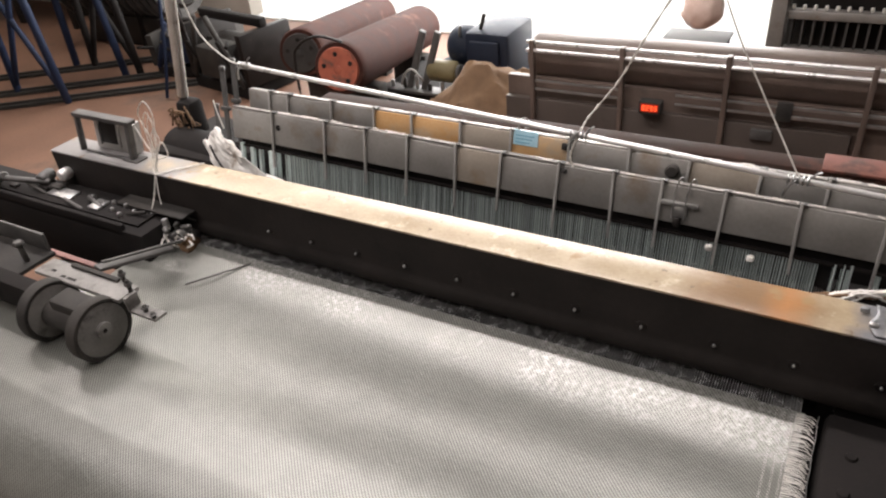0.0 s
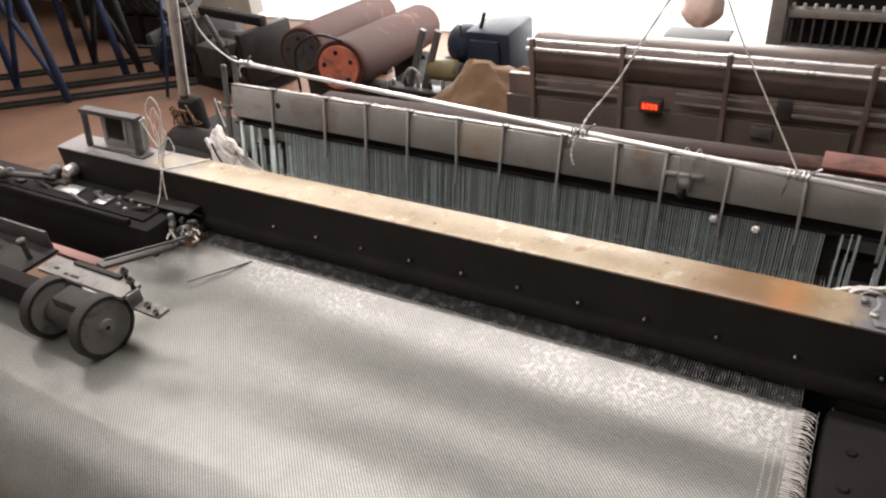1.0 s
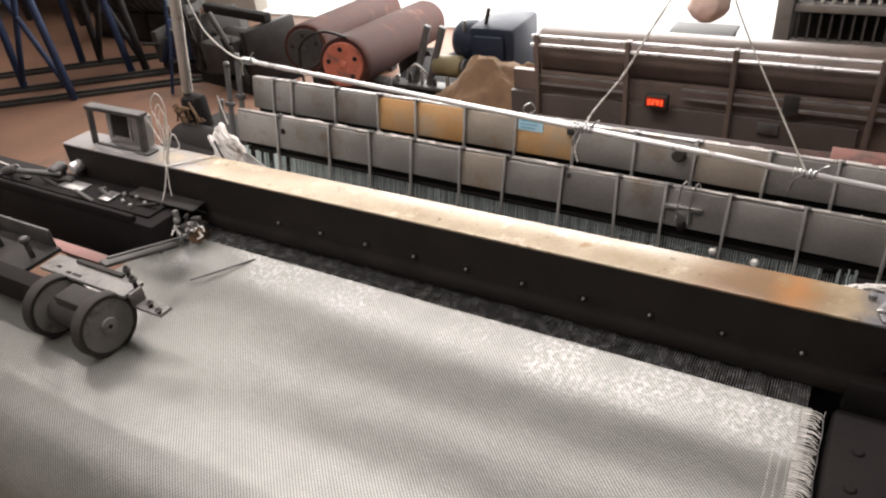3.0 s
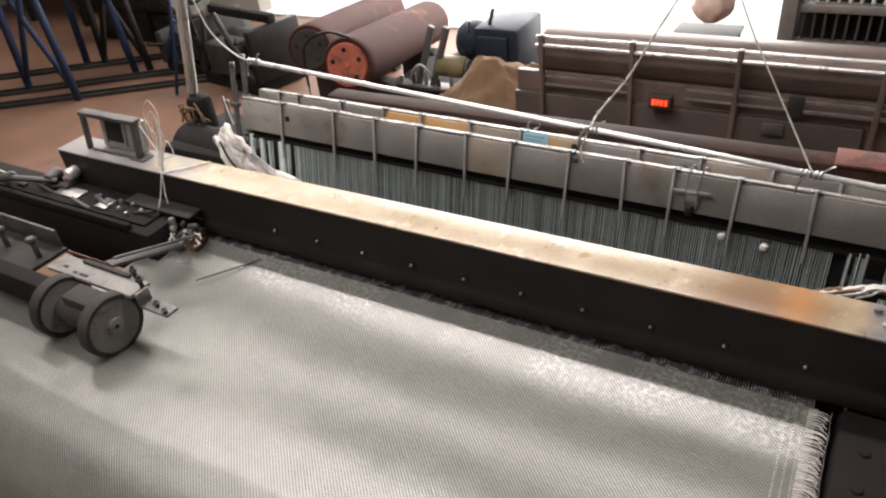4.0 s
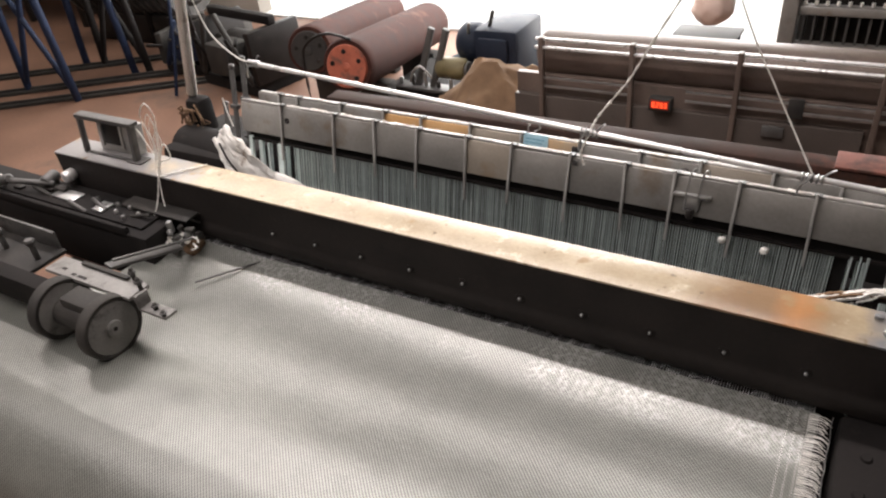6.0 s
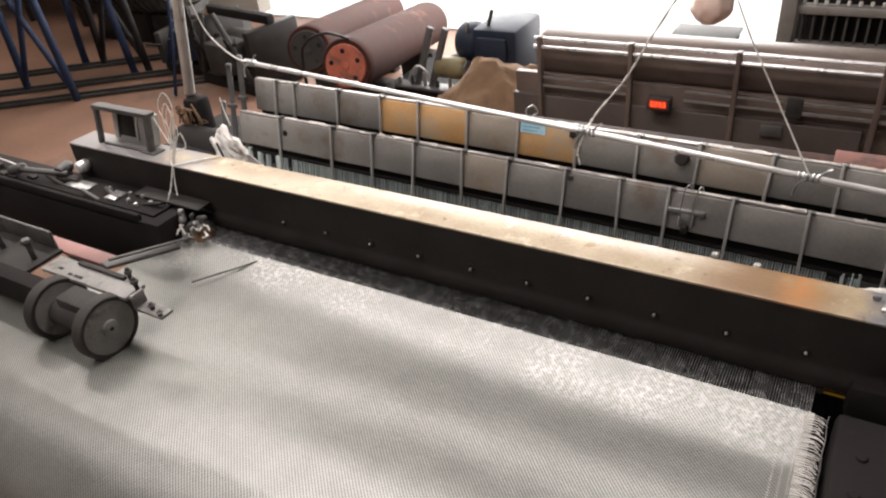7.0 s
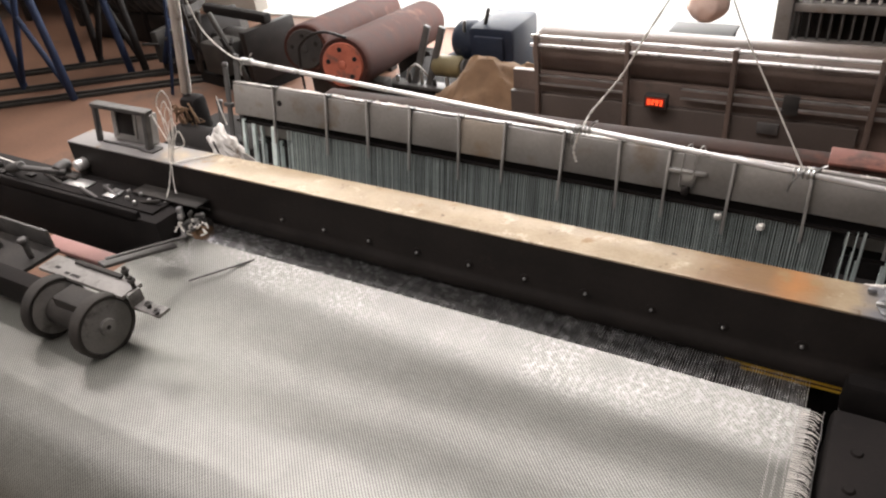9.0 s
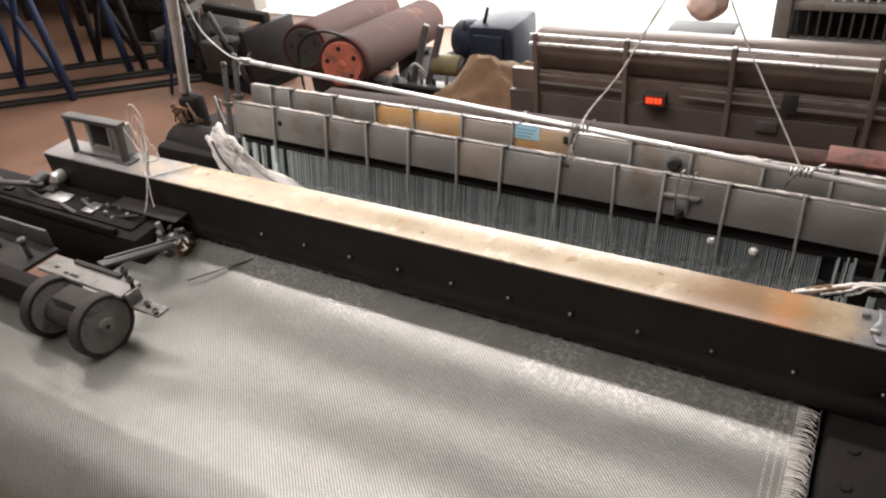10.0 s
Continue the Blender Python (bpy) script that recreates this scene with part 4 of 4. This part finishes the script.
for i, ch in enumerate("0293"):
    x, z, w, hh = -0.627 + 0.0145 * i, 0.547, 0.0085, 0.018
    s = 0.0016
    spans = {"a": (x, x + w, z + hh - s, z + hh), "g": (x, x + w, z + hh / 2 - s / 2, z + hh / 2 + s / 2), "d": (x, x + w, z, z + s), "f": (x, x + s, z + hh / 2, z + hh), "b": (x + w - s, x + w, z + hh / 2, z + hh),
             "e": (x, x + s, z, z + hh / 2), "c": (x + w - s, x + w, z, z + hh / 2)}
    part("digit", B(*[(a, b, 2.4555, 2.4573, c, d) for a, b, c, d in (spans[k] for k in SEG[ch])]), LED, display, "glowing red digit")

# ridged reel stand past the far loom
rad = thing("finned_reel", "pale framed machine with a row of dark fins", "machine")
part("top_bar", B((-0.30, 1.6, 3.60, 3.66, 0.56, 0.60), bevel=0.008), FRAME, rad)
part("base_bar", B((-0.34, 1.6, 3.58, 3.66, 0.36, 0.43), bevel=0.008), FRAME, rad)
part("back", B((-0.30, 1.6, 3.74, 3.78, 0.0, 1.2), bevel=0.005), BLACK, rad)
part("end_post", B((-0.36, -0.29, 3.56, 3.70, 0.0, 1.25), bevel=0.008), FRAME, rad)
for k in range(40):
    x = -0.27 + 0.045 * k
    part("fin", B((x, x + 0.010, 3.63, 3.72, 0.43, 0.56), bevel=0.001), IRON, rad)
    part("tooth", rods(((x, 3.63, 0.60), (x, 3.63, 0.62), 0.008), seg=8), WHITE, rad)

# hanging bag in front of the gate
bag = thing("hanging_bag", "pinkish translucent plastic bag hung full on a line", "bag")
bm = bmesh.new()
bmesh.ops.create_icosphere(bm, subdivisions=4, radius=0.088)
for v in bm.verts:
    n = noise.noise(v.co * 30) * 0.008
    v.co.z *= 1.25 if v.co.z > 0 else 0.95
    v.co += v.co.normalized() * n
part("sack", bm, BAGM, bag, m=pose(-0.592, 3.2, 0.705))
part("line", rods(((-0.592, 3.2, 0.80), (-0.592, 3.2, 3.79), 0.004), seg=6), STEEL, bag)
crate = thing("dark_crate", "dark blue grey crate standing by the gate", "crate")
part("body", B((-0.80, -0.52, 3.42, 3.6, 0.0, 0.47), bevel=0.01), BLUE, crate)
part("lid", B((-0.81, -0.51, 3.41, 3.61, 0.47, 0.485), bevel=0.006), DARK, crate)


# red brown rollers lying past the heald frames
def big_roller(a, b, r, label, face):
    th = thing("paper_roller", label, "roller", group="red brown rollers")
    a, b = Vector(a), Vector(b)
    bm = bmesh.new()
    bm_lathe(bm, [(0, r * 0.94), (0.012, r)] + [(0.03 + 0.94 * i / 96, r * (1.0 if i % 2 else 0.975)) for i in range(97)] + [(0.985, r * 0.97), (1, r * 0.9)], a, b, 40)
    part("barrel", bm, MAROON, th)
    d = (a - b).normalized()
    q = d.to_track_quat("Z", "Y")
    bm = bmesh.new()
    bm_lathe(bm, [(0, r * 0.80), (0.5, r * 0.80), (1, r * 0.77)], a - d * 0.002, a + d * 0.012, 48)
    disc = part("end_disc", bm, face, th, "orange red painted end plate" if face is ORANGE else "")
    for k in range(5):
        o = q @ Vector((r * 0.55 * math.cos(k * 1.2566 + 0.4), r * 0.55 * math.sin(k * 1.2566 + 0.4), 0))
        part("hole", rods((a + d * 0.012 + o, a + d * 0.015 + o, r * 0.09), seg=14), BLACK, disc)
    part("hub", rods((a + d * 0.01, a + d * 0.018, r * 0.16), seg=20), face, disc)
    for k in (0.2, 0.8):
        c = a.lerp(b, k)
        part("chock", B((c.x - 0.12, c.x + 0.12, c.y - 0.04, c.y + 0.04, 0.0, max(0.03, c.z - r * 0.96)), bevel=0.006), DARK, th)
    return th


big_roller((-2.11, 2.58, 0.515), (-2.42, 3.85, 0.31), 0.130, "red brown roller with an orange end plate on chocks", ORANGE)
big_roller((-2.45, 2.72, 0.515), (-2.85, 4.02, 0.31), 0.125, "dusty red brown roller with a dark end", DARK)
guard = thing("wire_hoop", "thin dark wire hoop round the roller's end", "hoop")
bm = bmesh.new()
bm_path(bm, [(-2.36, 2.56, 0.0), (-2.36, 2.56, 0.50), (-2.31, 2.56, 0.62), (-2.20, 2.58, 0.665), (-2.08, 2.60, 0.64)], 0.007, 6)
part("wire", bm, BLACK, guard)

# heaps: one under sackcloth, one made up as dark filler
def heap(name, label, category, material, at, sx, sy, height, seed):
    bm = bmesh.new()
    bmesh.ops.create_grid(bm, x_segments=44, y_segments=44, size=1.0)
    for v in bm.verts:
        x, y = v.co.x, v.co.y
        r = math.hypot(x * 1.1, y)
        hgt = height * max(0.0, 1 - r * r) ** 1.2
        n = noise.fractal(Vector((x * 3, y * 3, seed)), 0.8, 2.0, 4)
        v.co = Vector((x * sx, y * sy, max(0.004, hgt + 0.08 * n * min(1, hgt * 8))))
    return tagged(part(name, bm, material, m=pose(*at)), label, category)


heap("sackcloth", "brown sackcloth thrown over a heap", "sackcloth", SACK, (-1.38, 2.72, 0.0), 0.62, 0.34, 0.56, 1.7)
# made-up heap that keeps the gap behind the winder dark
HEAP_DARK = mat("dark_blue_grey_heap", (0.02, 0.024, 0.032), (0.06, 0.068, 0.085), 0.8, 0.0, 8, 120, 0.5, (0.10, 0.09, 0.08), 5, 0.6, spec=0.2)
heap("tarpaulin", "dark blue grey heap standing in for machinery", "tarpaulin", HEAP_DARK, (-1.70, 3.42, 0.0, 0, 0, 20), 0.80, 0.40, 0.36, 4.1)


# ---- dark machinery between rollers and far loom ----
def machine(label, at, mats, seed, w=0.45, d=0.35, hgt=0.55):
    random.seed(seed)
    th = thing("machine_stand", label, "machine", pose(*at), group="stored machine parts")
    part("base", B((-w / 2, w / 2, -d / 2, d / 2, 0.0, 0.08), bevel=0.01), mats[0], th)
    for sx in (-1, 1):
        part("upright", B((sx * w / 2 - 0.025, sx * w / 2 + 0.025, -d / 2, d / 2, 0.08, hgt), bevel=0.008), mats[1], th)
    part("crosshead", B((-w / 2 - 0.03, w / 2 + 0.03, -0.03, 0.03, hgt, hgt + 0.06), bevel=0.012), mats[0], th)
    for sx in (-1, 1):
        part("strut", rods(((sx * w * 0.45, -d / 2, 0.08), (sx * w * 0.1, -d / 2 - 0.03, hgt + 0.1), 0.018), seg=8), mats[2], th)
    part("motor", rods(((-w * 0.3, 0, hgt * 0.5), (w * 0.3, 0, hgt * 0.5), d * 0.33), seg=24), mats[1], th)
    part("motor_cap", rods(((w * 0.3, 0, hgt * 0.5), (w * 0.36, 0, hgt * 0.5), d * 0.26), seg=24), mats[0], th)
    for k in range(5):
        x = random.uniform(-w / 2, w / 2)
        part("lever", rods(((x, -d / 2, random.uniform(0.15, hgt)), (x + random.uniform(-0.1, 0.1), -d / 2 - 0.06, random.uniform(hgt * 0.7, hgt + 0.2)), 0.012), seg=8), mats[k % 2], th)
    part("gearbox", B((-w * 0.2, w * 0.2, -d / 2 - 0.05, 0.0, 0.12, 0.32), bevel=0.015), mats[2], th)
    return th



def winder():
    """Dark blue winding head on a long bed, with slanted arms and a yellow motor plate."""
    navy = mat("dark_navy_paint", (0.007, 0.010, 0.019), (0.018, 0.025, 0.042), 0.6, 0.0, 12, 160, 0.3, (0.05, 0.05, 0.055), 10, 0.6, spec=0.2)
    th = thing("winding_machine", "dark navy winding machine with a dull yellow motor", "machine")
    part("bed", B((-2.16, -1.28, 2.95, 3.40, 0.0, 0.27), bevel=0.012), DULL_BLACK, th)
    part("bed_plate", B((-2.14, -1.62, 2.93, 3.02, 0.27, 0.285), bevel=0.003), IRON, th)
    part("head", B((-1.665, -1.43, 3.02, 3.34, 0.27, 0.585), bevel=0.025), navy, th)
    part("head_cover", B((-1.63, -1.47, 2.995, 3.02, 0.36, 0.55), bevel=0.012), navy, th)
    part("gear_case", rods(((-1.80, 3.16, 0.47), (-1.67, 3.16, 0.47), 0.10), seg=28), navy, th)
    part("motor", rods(((-1.86, 3.0, 0.385), (-1.70, 3.0, 0.385), 0.055), seg=24), mat("dull_yellow_paint", (0.10, 0.08, 0.035), (0.19, 0.155, 0.075), 0.6, 0.0, 14, 160, 0.3, (0.05, 0.04, 0.025), 9, 0.58), th, "dull yellow motor")
    part("motor_cap", rods(((-1.70, 3.0, 0.385), (-1.675, 3.0, 0.385), 0.042), seg=24), IRON, th)
    for x0, x1 in ((-1.985, -1.875), (-1.90, -1.79)):
        part("arm", B((-0.016, 0.016, -0.012, 0.012, 0.0, 0.34), bevel=0.003), IRON, th, m=pose(x0, 2.98, 0.27, 0, math.degrees(math.atan2(x1 - x0, 0.30)), 0))
    for k in range(6):
        x = -2.08 + 0.075 * k
        part("stud", rods(((x, 2.97, 0.285), (x, 2.97, 0.32 + 0.02 * (k % 3)), 0.011), seg=8), (STEEL, DARK)[k % 2], th)
    part("lever", rods(((-1.60, 3.08, 0.58), (-1.575, 3.08, 0.66), 0.010), seg=8), DARK, th)
    part("lever", rods(((-1.72, 3.08, 0.54), (-1.70, 3.06, 0.60), 0.008), seg=8), STEEL, th)
    bm = bmesh.new()
    bm_path(bm, [(-2.02, 2.96, 0.30), (-1.98, 2.94, 0.37), (-1.93, 2.94, 0.40), (-1.88, 2.95, 0.34)], 0.006, 5)
    part("hose", bm, BAR, th)
    return th


winder()
machine("dark oily machine stand on the floor", (-3.55, 3.35, 0, 0, 0, -10), (DULL_BLACK, BLACK, DARK), 4, 0.6, 0.4, 0.42)
machine("black machine stand with motor", (-4.1, 3.5, 0, 0, 0, 12), (BLACK, DARK, BLUE), 7, 0.5, 0.4, 0.3)
coil = thing("coil_drum", "dark drum wound with ribbed hose", "drum", pose(-1.15, -0.1, 0))
part("drum", rods(((-4.6, 3.95, 0.52), (-3.5, 4.1, 0.52), 0.30), seg=36), BLACK, coil)
for k in range(15):
    c = Vector((-4.52, 3.96, 0.52)).lerp(Vector((-3.55, 4.09, 0.52)), k / 14)
    d = Vector((1.1, 0.15, 0)).normalized()
    part("turn", rods((c - d * 0.016, c + d * 0.016, 0.33), seg=32), IRON, coil)
part("cradle", B((-4.5, -3.6, 3.85, 4.2, 0.0, 0.24), bevel=0.02), BLACK, coil)


# blue A-frame stand
def stand(label, at, w, BLUE=BLUE):
    th = thing("steel_stand", label, "stand", pose(*at), group="blue steel stands")
    for x0, x1, y in ((-w / 2, -w / 2 + 0.10, 0), (w / 2, w / 2 - 0.10, 0), (-w / 2, -w / 2 + 0.10, 0.5), (w / 2, w / 2 - 0.10, 0.5)):
        part("leg", rods(((x0, y, 0.0), (x1, y, 1.35), 0.026), seg=10), BLUE, th)
    part("brace", rods(((-w / 2, 0, 0.05), (w / 2 - 0.06, 0, 0.95), 0.020), seg=8), BLUE, th)
    part("brace", rods(((w / 2, 0, 0.05), (-w / 2 + 0.06, 0, 0.95), 0.020), seg=8), BLUE, th)
    part("shelf", B((-w / 2 + 0.06, w / 2 - 0.06, -0.04, 0.55, 0.95, 1.0), bevel=0.006), DARK, th)
    part("top_bar", B((-w / 2, w / 2, -0.05, 0.55, 1.35, 1.42), bevel=0.01), BLUE, th)
    return th


stand("blue painted steel A-frame stand with braces", (-4.85, 2.68, 0, 0, 0, 0), 0.55)
stand("dark steel stand behind the blue one", (-4.75, 3.25, 0, 0, 0, 0), 0.5, DULL_BLACK)
slabs = thing("steel_bench", "dark low steel bench by the stands", "bench")
part("top", B((-7.9, -6.1, 3.9, 4.5, 0.55, 0.62), bevel=0.01), IRON, slabs)
for x in (-7.8, -7.0, -6.2):
    part("leg", B((x, x + 0.06, 3.95, 4.01, 0, 0.55), bevel=0.004), BLACK, slabs)
bm = bmesh.new()
bm_path(bm, [(-3.9, 2.95, 0.01), (-3.85, 3.0, 0.3), (-3.8, 3.05, 0.7), (-3.78, 3.05, 1.2)], 0.012, 6)
tagged(part("blue_hose", bm, BLUE), "thin blue hose standing up from the floor", "hose")

# ---- movement ----
PERIOD = 1.96


def ease(x):
    x = min(1.0, max(0.0, x))
    return x * x * (3 - 2 * x)


def swing(t):
    """The sley's way back (+) and forward (-), in metres at the cap."""
    return -0.041 * math.sin(2 * math.pi * t / PERIOD + 0.088)


def lift(t):
    """1 with the front heald frame up, 0 with it down."""
    p = (t + 1.0) % (2 * PERIOD) - 1.0
    return ease((p - 0.10 + 0.33) / 0.66) - ease((p - 2.06 + 0.33) / 0.66)


REACH = [(0.0, 0.20), (1.0, 0.20), (1.05, 0.14), (1.12, 0.03), (1.16, -0.062), (1.20, -0.17), (1.24, -0.29), (1.28, -0.41), (1.32, -0.542), (1.38, -0.74), (1.42, -0.85), (1.47, -0.90), (1.52, -0.80), (1.58, -0.608), (1.62, -0.487), (1.72, -0.195), (1.80, 0.04), (1.86, 0.18), (1.96, 0.20)]


def reach(t):
    p = t % PERIOD
    for (a, xa), (b, xb) in zip(REACH, REACH[1:]):
        if a <= p <= b:
            return xa + (xb - xa) * (p - a) / (b - a)
    return 0.20


def motions():
    times = [k / 10 for k in range(101)]
    walk(sley, [(t, pose(*PIVOT, -math.degrees(swing(t) / 0.70))) for t in times])
    up = Vector((0, math.sin(radians(12)), math.cos(radians(12))))
    for fr, y, low, way in ((front_frame, 0.9663, 1.0074, 1), (rear_frame, 1.0192, 0.9977, -1)):
        rows = []
        for t in times:
            k = lift(t) if way > 0 else 1 - lift(t)
            c = Vector((0, y, low)) + up * (0.058 * k)
            rows.append((t, pose(*c, -12, 0.8, 0)))
        walk(fr, rows)
    for sheet_ob, way in ((warp_a, 1), (warp_b, -1)):
        walk(sheet_ob, [(t, pose(0, FELL_Y - 0.002, CLOTH_Z + 0.017, math.degrees(math.atan2(way * (lift(t) - 0.5) * 0.062 - 0.012, 0.265)))) for t in times])
    fine = [k / 30 for k in range(301)]
    walk(band, [(t, pose(reach(t), 0.757 + 0.0105 * reach(t), 0.966, 0, 0, 0.6)) for t in fine])


motions()
